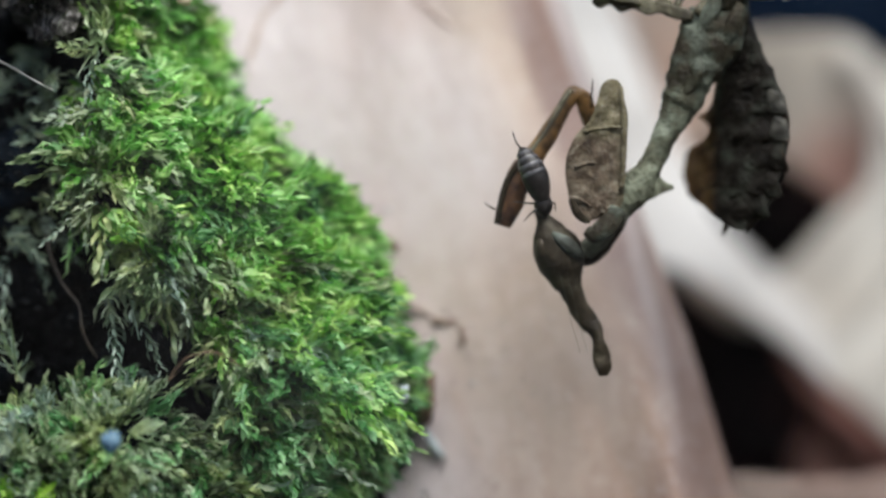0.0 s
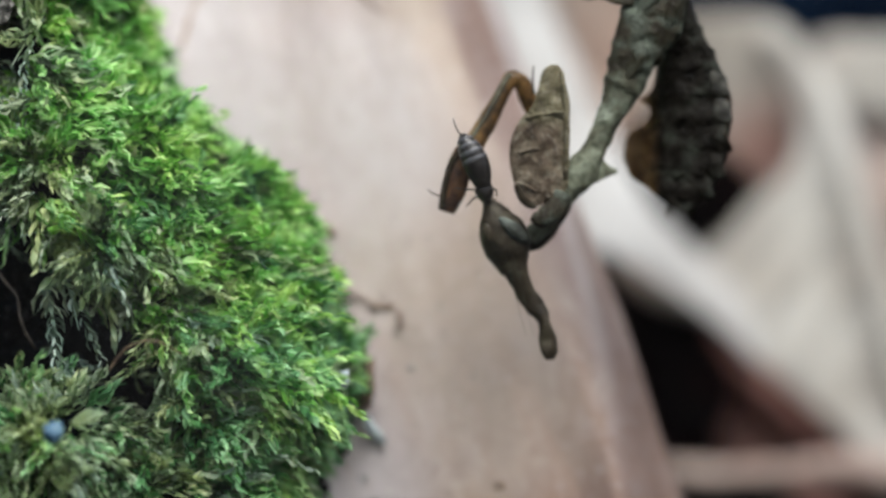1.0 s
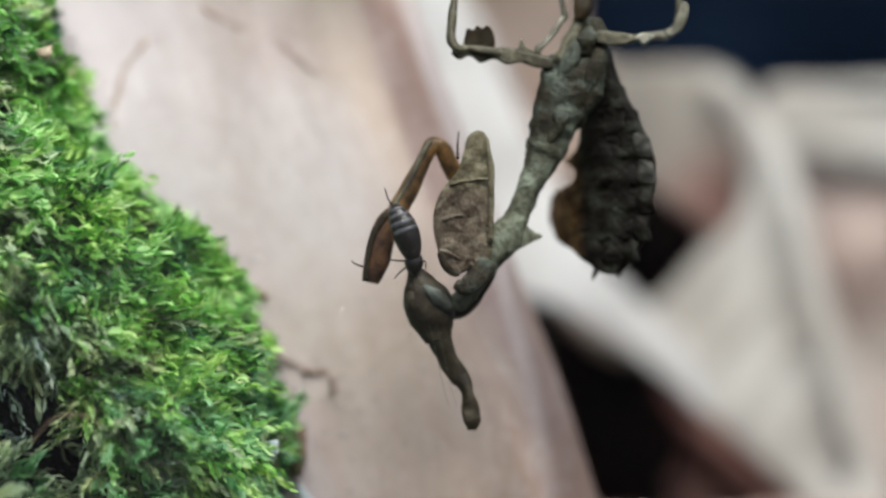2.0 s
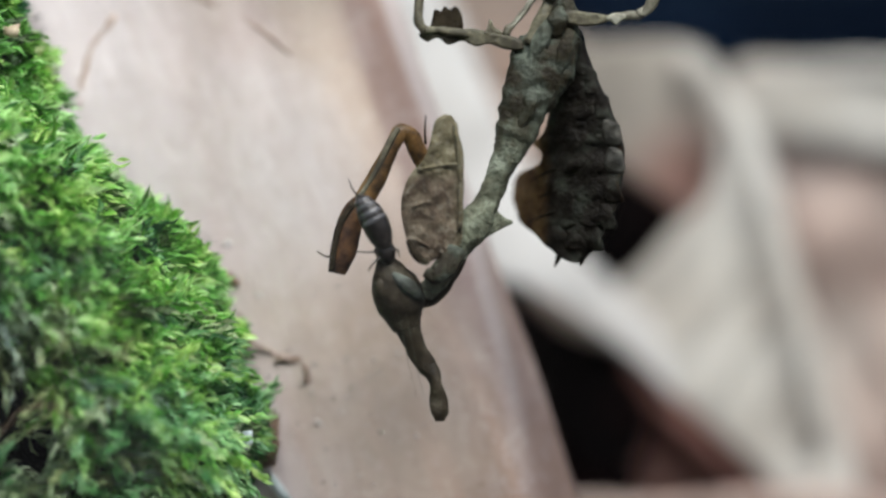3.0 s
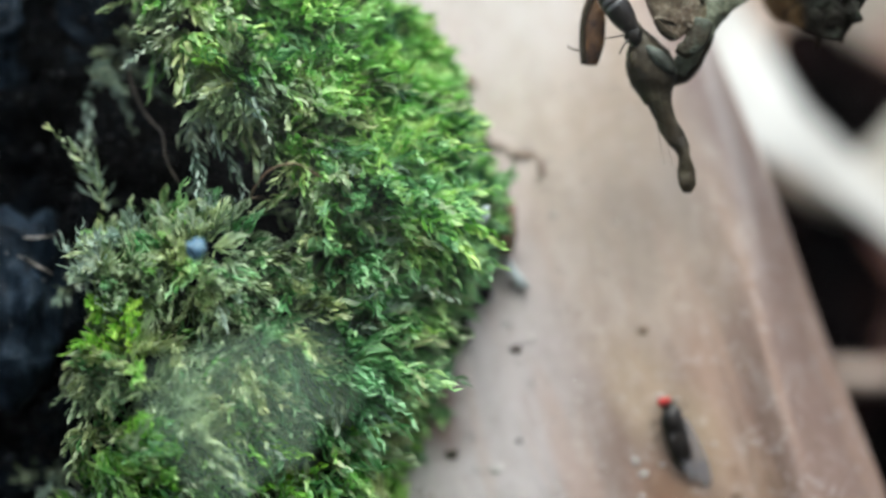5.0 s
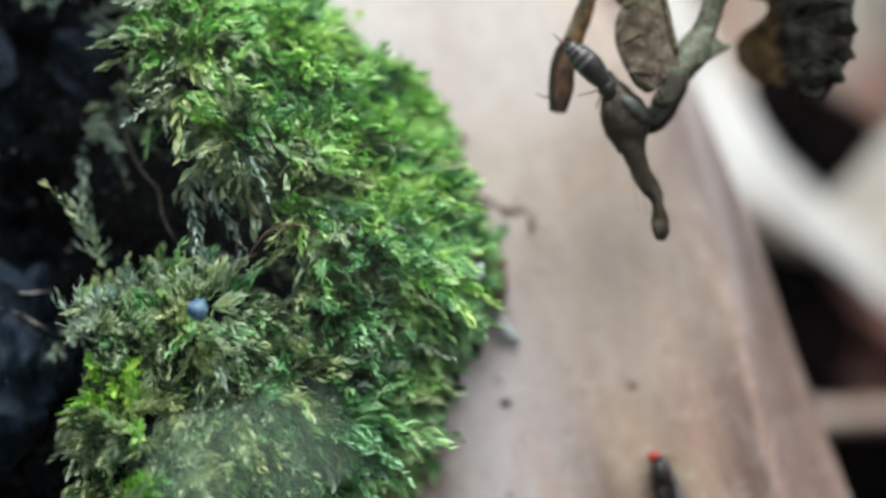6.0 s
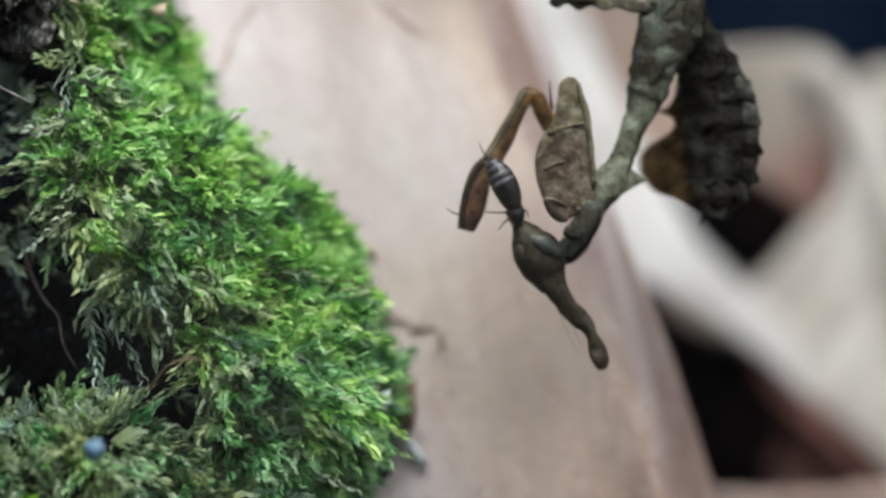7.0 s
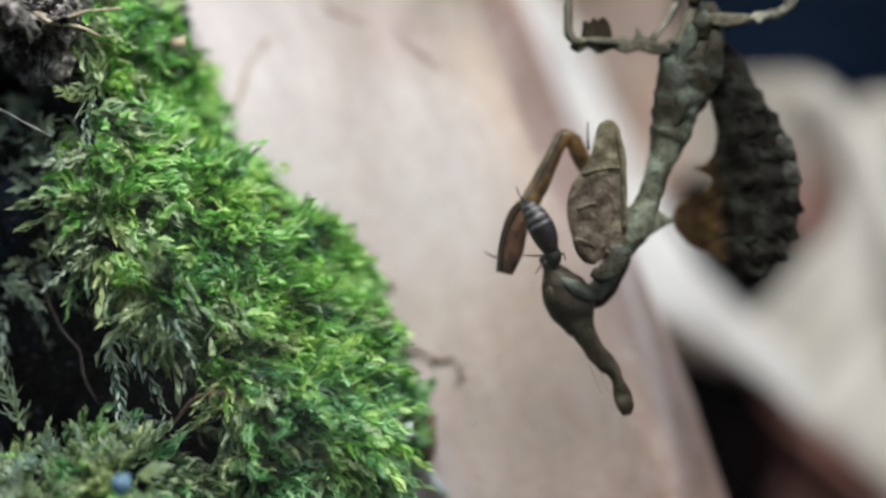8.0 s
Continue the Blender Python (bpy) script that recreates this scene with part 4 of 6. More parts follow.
def moss_y(x, z):
    """Depth of the moss cushion and, to its left, of the dark hollow in the soil."""
    x, z = np.asarray(x, float), np.asarray(z, float)
    d = np.interp(z, EDGE_Z, EDGE_X) - x
    front = 6.6 - 6.8 * (1 - np.exp(-np.maximum(d, 0) / 3.0)) + np.maximum(-d, 0) * 3.0
    hump = np.exp(-(((x + 11.5) / 5.5) ** 2 + ((z + 11.5) / 8.0) ** 2))
    front = front - 1.3 * hump
    pit = np.exp(-(((x + 3.9) / 1.1) ** 2 + ((z + 5.6) / 0.8) ** 2)) + np.exp(-(((x + 6.6) / 0.9) ** 2 + ((z - 5.4) / 0.7) ** 2))
    deep = 4.2 * hollow_part(x, z) + 2.6 * pit
    return front + deep + 1.0 * lumps(x, z, 0.9, 1.0) + 0.85 * lumps(x, z, 1.9, 2.0) + 0.3 * lumps(x, z, 3.3, 6.0)


HOLLOW_Z, HOLLOW_X = (-8.0, -5.4, -3.2, -1.0, 1.1, 3.3, 4.6, 12.0, 20.0), (-6.6, -7.2, -7.6, -8.1, -9.2, -11.6, -13.4, -13.4, -14.2)
HUMP_X, HUMP_Z = (-20.0, -17.0, -15.0, -13.0, -11.0, -9.5, -8.0, -6.0), (-9.0, -5.2, -3.5, -2.9, -3.6, -5.0, -6.2, -8.0)


def soil_bank():
    bm = bmesh.new()
    xs, zs = np.linspace(-46, 1.5, 96), np.linspace(FLOOR_Z - 1, 34, 150)
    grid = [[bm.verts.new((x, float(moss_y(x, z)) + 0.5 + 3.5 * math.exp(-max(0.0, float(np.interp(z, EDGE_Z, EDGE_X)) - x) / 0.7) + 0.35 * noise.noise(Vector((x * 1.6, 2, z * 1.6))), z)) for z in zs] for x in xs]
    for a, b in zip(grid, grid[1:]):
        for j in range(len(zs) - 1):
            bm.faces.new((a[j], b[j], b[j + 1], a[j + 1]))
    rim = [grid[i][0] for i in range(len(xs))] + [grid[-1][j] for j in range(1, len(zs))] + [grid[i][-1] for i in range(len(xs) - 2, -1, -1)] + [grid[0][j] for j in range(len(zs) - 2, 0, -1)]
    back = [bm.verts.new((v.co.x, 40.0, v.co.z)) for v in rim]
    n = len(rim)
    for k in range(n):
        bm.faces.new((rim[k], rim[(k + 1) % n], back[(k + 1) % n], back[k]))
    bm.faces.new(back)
    tagged(part("soil_bank", bm, SOIL, None, "wet soil bank with a deep hollow under the moss, shade in its black colour"), "", "soil", "", "structure")


soil_bank()


def leafy(base, way, length, leaves, leaf, rng, droop=0.25, open_base=42, open_tip=14):
    """Vertices and faces of many leafy shoots at once. base, way: n x 3; length, leaf: n."""
    n, k = len(base), leaves
    way = way / np.linalg.norm(way, axis=1, keepdims=True)
    side = np.cross(way, rng.normal(size=(n, 3)))
    side /= np.linalg.norm(side, axis=1, keepdims=True)
    up = np.cross(way, side)
    bend = rng.normal(size=(n, 3)) * 0.25 + np.array([0.1, -0.1, -droop])
    t = (np.arange(k) + 0.4) / k
    stem = base[:, None] + way[:, None] * (length[:, None] * t)[..., None] + bend[:, None] * (length[:, None] * t * t)[..., None]
    dirn = way[:, None] + bend[:, None] * (2 * t)[None, :, None]
    dirn /= np.linalg.norm(dirn, axis=2, keepdims=True)
    turn = 2.4 * np.arange(k)[None] + rng.uniform(0, 6.3, (n, 1)) + rng.normal(0, 0.35, (n, k))
    radial = side[:, None] * np.cos(turn)[..., None] + up[:, None] * np.sin(turn)[..., None]
    spread = np.radians(open_base + (open_tip - open_base) * t)[None] + rng.normal(0, 0.22, (n, k))
    out = dirn * np.cos(spread)[..., None] + radial * np.sin(spread)[..., None]
    wide = np.cross(out, radial + 0.01 * dirn)
    wide /= np.linalg.norm(wide, axis=2, keepdims=True) + 1e-9
    face = np.cross(wide, out)
    size = (leaf[:, None] * (1.05 - 0.45 * t)[None] * rng.uniform(0.75, 1.25, (n, k)))[..., None]
    w = size * rng.uniform(0.095, 0.16, (n, k))[..., None]
    curl = rng.uniform(-0.05, 0.42, (n, k))[..., None] * size
    b = stem
    m1, m2, tip = b + out * size * 0.35 + face * curl * 0.5, b + out * size * 0.7 + face * curl * 0.3, b + out * size - face * curl
    verts = np.stack([b, m1 + wide * w - face * w * 0.35, m1 - wide * w - face * w * 0.35, m1 + face * w * 0.15, m2 + wide * w * 0.85, m2 - wide * w * 0.85, tip], 2).reshape(-1, 3)
    pat = np.array([[0, 3, 1, 1], [0, 2, 3, 3], [1, 3, 4, 4], [3, 2, 5, 5], [3, 6, 4, 4], [3, 5, 6, 6]])[:, :3]
    faces = (pat[None] + 7 * np.arange(n * k)[:, None, None]).reshape(-1, 3)
    return verts, faces


def mesh_from(name, verts, faces, material, at=(0, 0, 0)):
    me = bpy.data.meshes.new(name)
    me.vertices.add(len(verts))
    me.vertices.foreach_set("co", ((verts - np.array(at)) * MM).astype(np.float32).ravel())
    me.loops.add(faces.size)
    me.loops.foreach_set("vertex_index", faces.astype(np.int32).ravel())
    me.polygons.add(len(faces))
    me.polygons.foreach_set("loop_start", (np.arange(len(faces)) * 3).astype(np.int32))
    me.polygons.foreach_set("use_smooth", np.ones(len(faces), dtype=bool))
    me.update(calc_edges=True)
    me.materials.append(material)
    return me


def normals_at(x, z, h=0.15):
    gx = (moss_y(x + h, z) - moss_y(x - h, z)) / (2 * h)
    gz = (moss_y(x, z + h) - moss_y(x, z - h)) / (2 * h)
    n = np.stack([gx, -np.ones_like(gx), gz], 1)
    return n / np.linalg.norm(n, axis=1, keepdims=True)


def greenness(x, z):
    """1 in the fresh part of the cushion, 0 in its dry part, whose olive also carries shade."""
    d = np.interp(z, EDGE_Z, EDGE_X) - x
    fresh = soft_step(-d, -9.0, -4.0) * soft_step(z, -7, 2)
    # green again at the foot, brightened partly for light missing there
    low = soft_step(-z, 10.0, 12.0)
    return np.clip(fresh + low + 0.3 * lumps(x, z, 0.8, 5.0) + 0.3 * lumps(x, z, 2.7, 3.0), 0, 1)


def moss_stuff(name, label, count, seed, material, chosen, length, leaf, leaves=20):
    rng = np.random.default_rng(seed)
    x, z = rng.uniform(-20, 0.5, count), rng.uniform(-24, 17, count)
    y = moss_y(x, z)
    inside = (np.interp(z, EDGE_Z, EDGE_X) - x > -0.1) & (hollow_part(x, z) < 0.30 + rng.normal(0, 0.07, count))
    bare = np.exp(-(((x + 2.7) / 1.0) ** 2 + ((z + 5.3) / 0.8) ** 2)) + 0.9 * np.exp(-(((x + 3.4) / 0.9) ** 2 + ((z + 6.9) / 0.9) ** 2))
    inside &= rng.uniform(size=count) > 1.15 * bare
    inside &= rng.uniform(size=count) < chosen(x, z) * np.clip(0.62 + 0.8 * lumps(x, z, 2.1, 4.0), 0.05, 1)
    x, y, z = x[inside], y[inside], z[inside]
    n = len(x)
    clump = 0.7 * np.stack([lumps(x, z, 1.1, 7.0), 0 * x, lumps(x, z, 1.1, 9.0)], 1)
    way = normals_at(x, z) * 0.7 + clump + rng.normal(0, 0.28, (n, 3)) + np.array([0.6, -0.05, -0.15])
    size = rng.uniform(0.7, 1.35, n) * (0.38 + 0.62 * soft_step(np.interp(z, EDGE_Z, EDGE_X) - x, 0.0, 2.2)) * np.where((x < -9) & (z < -2), 0.75, 1.0)
    verts, faces = leafy(np.stack([x, y + 0.35, z], 1), way, length * size, leaves, leaf * rng.uniform(0.8, 1.25, n) * np.where((x < -9) & (z < -2), 0.78, 1.0), rng)
    tagged(new(name, mesh_from(name, verts, faces, material)), label, "moss", "", "stuff")


def near_edge(x, z, wide):
    """1 within so many mm of the cushion's rim, 0 farther in."""
    return soft_step(x - np.interp(z, EDGE_Z, EDGE_X), -wide - 1.5, -wide + 1.5)


# where the darker green grows: its own tone, with shade put in
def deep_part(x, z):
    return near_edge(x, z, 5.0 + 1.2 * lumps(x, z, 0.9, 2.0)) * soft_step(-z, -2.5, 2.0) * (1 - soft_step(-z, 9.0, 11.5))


moss_stuff("moss", "bright green leafy moss cushion on the bank", 25000, 1, MOSS, lambda x, z: greenness(x, z) * (1 - 0.85 * deep_part(x, z)) * (0.4 + 0.6 * soft_step(x - np.interp(z, HOLLOW_Z, HOLLOW_X), 0.0, 3.0)), 1.75, 1.00, 19)
moss_stuff("deep_moss", "deep green moss in the lower cushion, shade partly in its colour", 19500, 9, MOSS_DEEP, lambda x, z: 0.15 * (1 - deep_part(x, z)) + 0.8 * deep_part(x, z), 1.65, 0.96, 19)
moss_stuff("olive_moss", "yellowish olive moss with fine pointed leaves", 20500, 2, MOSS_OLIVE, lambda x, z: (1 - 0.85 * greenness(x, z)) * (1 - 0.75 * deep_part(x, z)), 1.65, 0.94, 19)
# vivid green, raised further to offset the lamp's falloff
moss_stuff("vivid_moss", "vivid yellow-green moss at the foot of the cushion", 9000, 10, MOSS_VIVID, lambda x, z: 0.6 * soft_step(-z, 9.5, 11.5) * (0.5 + 0.5 * lumps(x, z, 1.0, 6.0)), 1.65, 1.00, 19)
moss_stuff("pale_moss", "pale grey-green moss tufts among the green ones", 9500, 6, MOSS_PALE, lambda x, z: 0.6 * soft_step(lumps(x, z, 1.3, 8.0), 0.2, 0.7) * soft_step(np.interp(z, EDGE_Z, EDGE_X) - x, 1.0, 4.5), 1.85, 0.98, 16)


def hollow_moss():
    """Small shoots and crumbs on the soil of the shaded hollow."""
    rng = np.random.default_rng(31)
    x, z = rng.uniform(-24, -7, 5200), rng.uniform(-16, 17, 5200)
    y = moss_y(x, z)
    keep = (hollow_part(x, z) > 0.3) & (lumps(x, z, 0.8, 3.0) + rng.normal(0, 0.3, len(x)) > 1.1)
    x, y, z = x[keep], y[keep], z[keep]
    n = len(x)
    way = normals_at(x, z) * 0.6 + rng.normal(0, 0.5, (n, 3)) + np.array([0.3, -0.3, -0.1])
    verts, faces = leafy(np.stack([x, y + 0.3, z], 1), way, 1.5 * rng.uniform(0.6, 1.5, n), 12, 0.7 * rng.uniform(0.7, 1.3, n), rng)
    tagged(new("hollow_moss", mesh_from("hollow_moss", verts, faces, MOSS_PALE)), "sparse grey-green moss shoots in the shaded hollow", "moss", "", "stuff")
    bm = bmesh.new()
    pick = random.Random(32)
    for k in range(420):
        px, pz = pick.uniform(-24, -12), pick.uniform(-16, 16)
        py = float(moss_y(px, pz))
        if py > 3.0:
            r = pick.uniform(0.1, 0.35)
            ball((px, py + 0.2, pz), (r, r * 0.8, r * pick.uniform(0.5, 1.0)), (0, 0, 0), bm, 1.0, 1)
    grey = bmesh.new()
    for k in range(900):
        px, pz = pick.uniform(-24, -9), pick.uniform(-16, 16)
        py = float(moss_y(px, pz))
        if py > 2.5:
            r = pick.uniform(0.03, 0.13) * (2.2 if pick.random() < 0.08 else 1.0)
            ball((px, py + 0.40, pz), (r, r * 0.8, r * pick.uniform(0.6, 1.0)), (0, 0, 0), grey, 1.0, 1)
    tagged(part("grey_crumbs", grey, GREYCRUMB, None, "small wet grey crumbs glinting on the soil of the hollow", False), "", "soil", "", "stuff")
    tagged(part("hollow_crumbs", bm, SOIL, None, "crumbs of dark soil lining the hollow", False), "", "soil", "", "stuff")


hollow_moss()


def sprig(at, way, length, leaf, material, label, seed, leaves=34):
    rng = np.random.default_rng(seed)
    root = thing("moss_sprig", at, label, "moss", "moss sprigs in the hollow")
    verts, faces = leafy(np.zeros((1, 3)), np.array([way], float), np.array([length]), leaves, np.array([leaf]), rng, 0.2, 55, 30)
    ob = new("leaves", mesh_from("leaves", verts, faces, material))
    ob.parent = root
    w = Vector(way).normalized() * length
    back = max(0.3, float(moss_y(at[0] - 0.3, at[2] + 0.2)) + 0.6 - at[1])  # rooted in the soil behind
    part("stem", line([(-0.3, back, 0.2), (-0.1, back * 0.4, 0.05), tuple(-w * 0.1), (0, 0, 0), tuple(w * 0.5 + Vector((0, 0, -0.02 * length))), tuple(w * 0.9 + Vector((0, 0, -0.1 * length)))], 0.07), material, root)
    return root


# ---- the mantis ----
HANG = (10.5, 2.5, 15.0)
SHOULDER = (6.0, 2.5, 4.3)


def mantis():
    root = thing("praying_mantis", HANG, "small brown leaf-mimic praying mantis hanging head down, eating a fly", "mantis")
    y = 2.5
    # thorax
    part("mesothorax", tube([(10.85, y + 0.5, 13.55, 0.30, 0.3), (10.75, y + 0.4, 13.2, 0.62, 0.5), (10.4, y + 0.3, 12.3, 0.92, 0.7), (9.95, y + 0.1, 11.4, 1.22, 0.75), (9.6, y, 10.7, 1.14, 0.68), (9.1, y, 9.6, 0.90, 0.58), (8.7, y, 8.5, 0.70, 0.48), (8.3, y + 0.05, 7.6, 0.46, 0.32), (8.0, y + 0.1, 7.1, 0.3, 0.2)], 22, 10, 0.15, 3, None, HANG), BACKSKIN, root)
    for k, (x0, z0, x1, z1, w) in enumerate(((10.2, 12.9, 9.2, 10.9, 0.34), (10.9, 12.4, 10.3, 10.6, 0.30), (9.6, 10.6, 8.9, 8.8, 0.30), (10.5, 13.2, 10.35, 12.2, 0.36))):
        part("back_plate", tube([(x0, y - 0.45, z0, w * 0.5, 0.1), (x0 * 0.6 + x1 * 0.4, y - 0.62, z0 * 0.6 + z1 * 0.4, w, 0.16), (x1, y - 0.42, z1, w * 0.5, 0.1)], 12, 5, 0.10, 20 + k, None, HANG), BACKSKIN, root, "knobbly ridge on the back")
    part("pronotum", tube([(9.75, y + 0.3, 11.2, 0.3, 0.25), (9.3, y + 0.12, 10.2, 0.66, 0.42), (8.95, y + 0.0, 9.2, 0.70, 0.50), (8.55, y - 0.06, 8.2, 0.58, 0.45), (8.12, y - 0.1, 7.3, 0.46, 0.38), (7.75, y - 0.1, 6.5, 0.44, 0.36), (7.4, y - 0.1, 5.85, 0.56, 0.38), (7.1, y - 0.1, 5.4, 0.70, 0.42), (6.7, y - 0.1, 4.95, 0.58, 0.42), (6.15, y - 0.1, 4.1, 0.45, 0.4), (5.6, y - 0.1, 3.35, 0.42, 0.38), (5.1, y - 0.1, 2.9, 0.34, 0.3)], 20, 9, 0.09, 5, None, HANG), BACKSKIN, root, "pale grey-green narrow neck shield")
    part("shield_lobe", plate([(7.5, 6.2), (7.9, 5.95), (8.25, 5.62), (8.62, 5.45), (8.2, 5.25), (7.6, 4.95), (7.1, 4.75), (7.0, 5.5)], lambda px, pz: y - 0.25 + 0.12 * (px - 7.5), 0.22, 0.12, (), HANG), BACKSKIN, root, "pointed side lobe of the neck shield")
    part("neck", tube([(6.5, y + 0.1, 4.35, 0.35, 0.3), (6.0, y + 0.15, 3.55, 0.42, 0.35), (5.5, y + 0.1, 2.95, 0.42, 0.35), (4.9, y - 0.1, 2.75, 0.35, 0.32), (4.4, y - 0.3, 2.85, 0.3, 0.3)], 14, 5, 0.06, 8, None, HANG), DARK, root)
    for x, z, side in ((9.05, 11.6, -1), (8.6, 10.3, -1), (11.15, 12.2, 1), (10.35, 10.5, 1), (8.1, 8.6, -1), (9.0, 8.0, 1), (7.58, 6.9, -1)):
        part("thorn", tube([(x - side * 0.25, y, z + 0.15, 0.28, 0.2), (x - side * 0.05, y, z - 0.02, 0.17, 0.14), (x + side * 0.12, y, z - 0.12, 0.03, 0.03)], 8, 3, 0.03, 2, None, HANG), BACKSKIN, root)
    # abdomen, on a hinge of its own; laid out flat, it is turned at rest
    hinge = (10.9, 3.4, 11.4)

    def flat(rows):
        return [(hinge[0] + (r[0] - hinge[0]) * 1.2, *r[1:]) for r in rows]

    outline = flat([(10.3, 13.2, 0.5), (10.55, 12.3, 0.85), (10.75, 11.5, 0.88), (11.05, 10.6, 0.95), (11.3, 9.7, 1.15), (11.5, 8.7, 1.34), (11.55, 7.7, 1.42), (11.55, 6.6, 1.36), (11.5, 5.6, 1.2), (11.35, 4.8, 0.95), (11.15, 4.2, 0.6), (11.05, 3.85, 0.25)])
    right_rim = [(x + 0.93 * w, z) for x, z, w in outline]
    left_rim = flat([(9.75, 13.0), (9.75, 12.0), (10.0, 11.0), (10.15, 10.2), (10.15, 9.4), (9.95, 8.8), (9.6, 8.45), (9.1, 8.42), (9.5, 8.18), (9.85, 7.9), (9.7, 7.5), (8.7, 7.22), (7.98, 6.98), (7.78, 6.6), (7.95, 6.1), (8.3, 5.6), (8.9, 5.15), (9.6, 4.85), (10.4, 4.3)])

    def back(px, pz):
        mid = float(np.interp(pz, [r[1] for r in outline[::-1]], [r[0] for r in outline[::-1]]))
        t = (px - mid) / 1.5
        return 3.15 + 0.34 * t * t - 0.04 * math.sin(pz * 6.9) * math.exp(-t * t) + 0.2 * noise.noise(Vector((px * 1.4, 2.0, pz * 1.4)))

    abdomen = part("abdomen", plate([(10.9, 13.5), *right_rim, *left_rim[::-1]], back, 0.4, 0.11, (), hinge), ABDOSKIN, root, "dark brown leaf-shaped abdomen with golden rims")
    abdomen.location = (Vector(hinge) - Vector(HANG)) * MM
    for k, (x, z, w) in enumerate(outline[2:10]):
        bm = tube([(x - 0.1, 3.36, z + 0.42, w * 0.5, 0.16), (x - 0.1, 3.35, z + 0.05, w * 0.62, 0.19), (x - 0.1, 3.34, z - 0.30, w * 0.70, 0.21), (x - 0.1, 3.38, z - 0.46, w * 0.6, 0.16)], 20, 4, 0.16, 10 + k, None, hinge)
        part("segment", bm, ABDOSKIN, abdomen)
        if k:
            bm = plate([(x + w * 0.6, z + 0.45), (x + w * 0.92, z + 0.36), (x + w * 1.0, z + 0.0), (x + w * 1.06, z - 0.36), (x + w * 0.98, z - 0.46), (x + w * 0.6, z - 0.40)], lambda px, pz: back(px, pz) - 0.03, 0.12, 0.11, (), hinge)
            part("edge_lobe", bm, RIM if k in (3, 4) else ABDOSKIN, abdomen, "grey-brown edge lobe" if k in (3, 4) else "leaf-like brown edge lobe")
    for z, w in ((7.0, 0.5), (6.2, 0.6), (5.4, 0.45)):
        part("side_vein", line([(10.4, back(10.4, z + 0.4) - 0.02, z + 0.35), (9.6, back(9.6, z + 0.1) - 0.03, z + 0.1), (8.95 - w * 0.2, back(8.95, z - 0.1) - 0.01, z - 0.15)], 0.05, hinge, 6), ABDO, abdomen)
    part("tail_spike", tube(flat([(10.75, 3.6, 4.5, 0.22, 0.15), (10.55, 3.6, 4.0, 0.12, 0.1), (10.42, 3.6, 3.65, 0.02, 0.02)]), 8, 3, 0, 0, None, hinge), DARK, abdomen)
    part("tail_spike", tube(flat([(11.4, 3.6, 4.4, 0.22, 0.15), (11.35, 3.6, 3.95, 0.12, 0.1), (11.3, 3.6, 3.72, 0.02, 0.02)]), 8, 3, 0, 0, None, hinge), DARK, abdomen)

    # head, on the neck
    nape = (5.3, 2.5, 3.0)
    head = part("head", tube([(3.42, 2.0, 4.55, 0.16, 0.16), (3.62, 1.95, 4.15, 0.30, 0.3), (3.85, 1.9, 3.65, 0.62, 0.5), (4.1, 1.9, 3.1, 0.90, 0.62), (4.3, 1.9, 2.6, 0.92, 0.62), (4.45, 1.95, 2.1, 0.72, 0.52), (4.62, 2.0, 1.65, 0.50, 0.4)], 20, 6, 0.06, 12, None, nape), HEAD, root, "dark brown head with a twisted crown")
    head.location = (Vector(nape) - Vector(HANG)) * MM
    part("crown", tube([(4.5, 1.95, 2.0, 0.60, 0.42), (4.72, 2.0, 1.45, 0.44, 0.34), (5.0, 2.0, 0.9, 0.36, 0.22), (5.35, 2.0, 0.38, 0.38, 0.16), (5.62, 1.98, 0.05, 0.30, 0.16), (5.78, 1.95, -0.35, 0.24, 0.2), (5.88, 1.92, -0.85, 0.33, 0.14), (5.95, 1.9, -1.35, 0.33, 0.12), (5.98, 1.9, -1.68, 0.2, 0.08)], 14, 6, 0.06, 14, None, nape), HEAD, head, "flat twisted leaf-like crown")
    part("eye", tube([(3.98, 1.45, 3.62, 0.08, 0.08), (4.22, 1.36, 3.42, 0.22, 0.18), (4.55, 1.34, 3.17, 0.30, 0.22), (4.88, 1.42, 2.90, 0.24, 0.2), (5.10, 1.55, 2.72, 0.08, 0.08)], 14, 5, 0.03, 4, None, nape), EYE, head, "pale grey-green long bulging eye")
    part("eye", ball((3.55, 1.6, 3.1), (0.22, 0.25, 0.40), nape), HEAD, head)
    for dx in (0.0, 0.28):
        part("antenna", line([(4.2 + dx, 1.4, 2.3), (4.5 + dx, 1.3, 1.2), (4.75 + dx, 1.3, 0.2), (5.05 + dx, 1.35, -0.8)], 0.011, nape, 5), BODY, head)

    # front legs: the spread mottled thigh, and the folded amber one
    spread_leg = part("foreleg", tube([(6.3, 1.7, 4.6, 0.5, 0.3), (6.0, 1.5, 3.95, 0.45, 0.3), (5.55, 1.4, 3.6, 0.35, 0.28), (5.2, 1.4, 3.75, 0.2, 0.2)], 12, 5, 0.05, 2, None, SHOULDER), BACKSKIN, root)
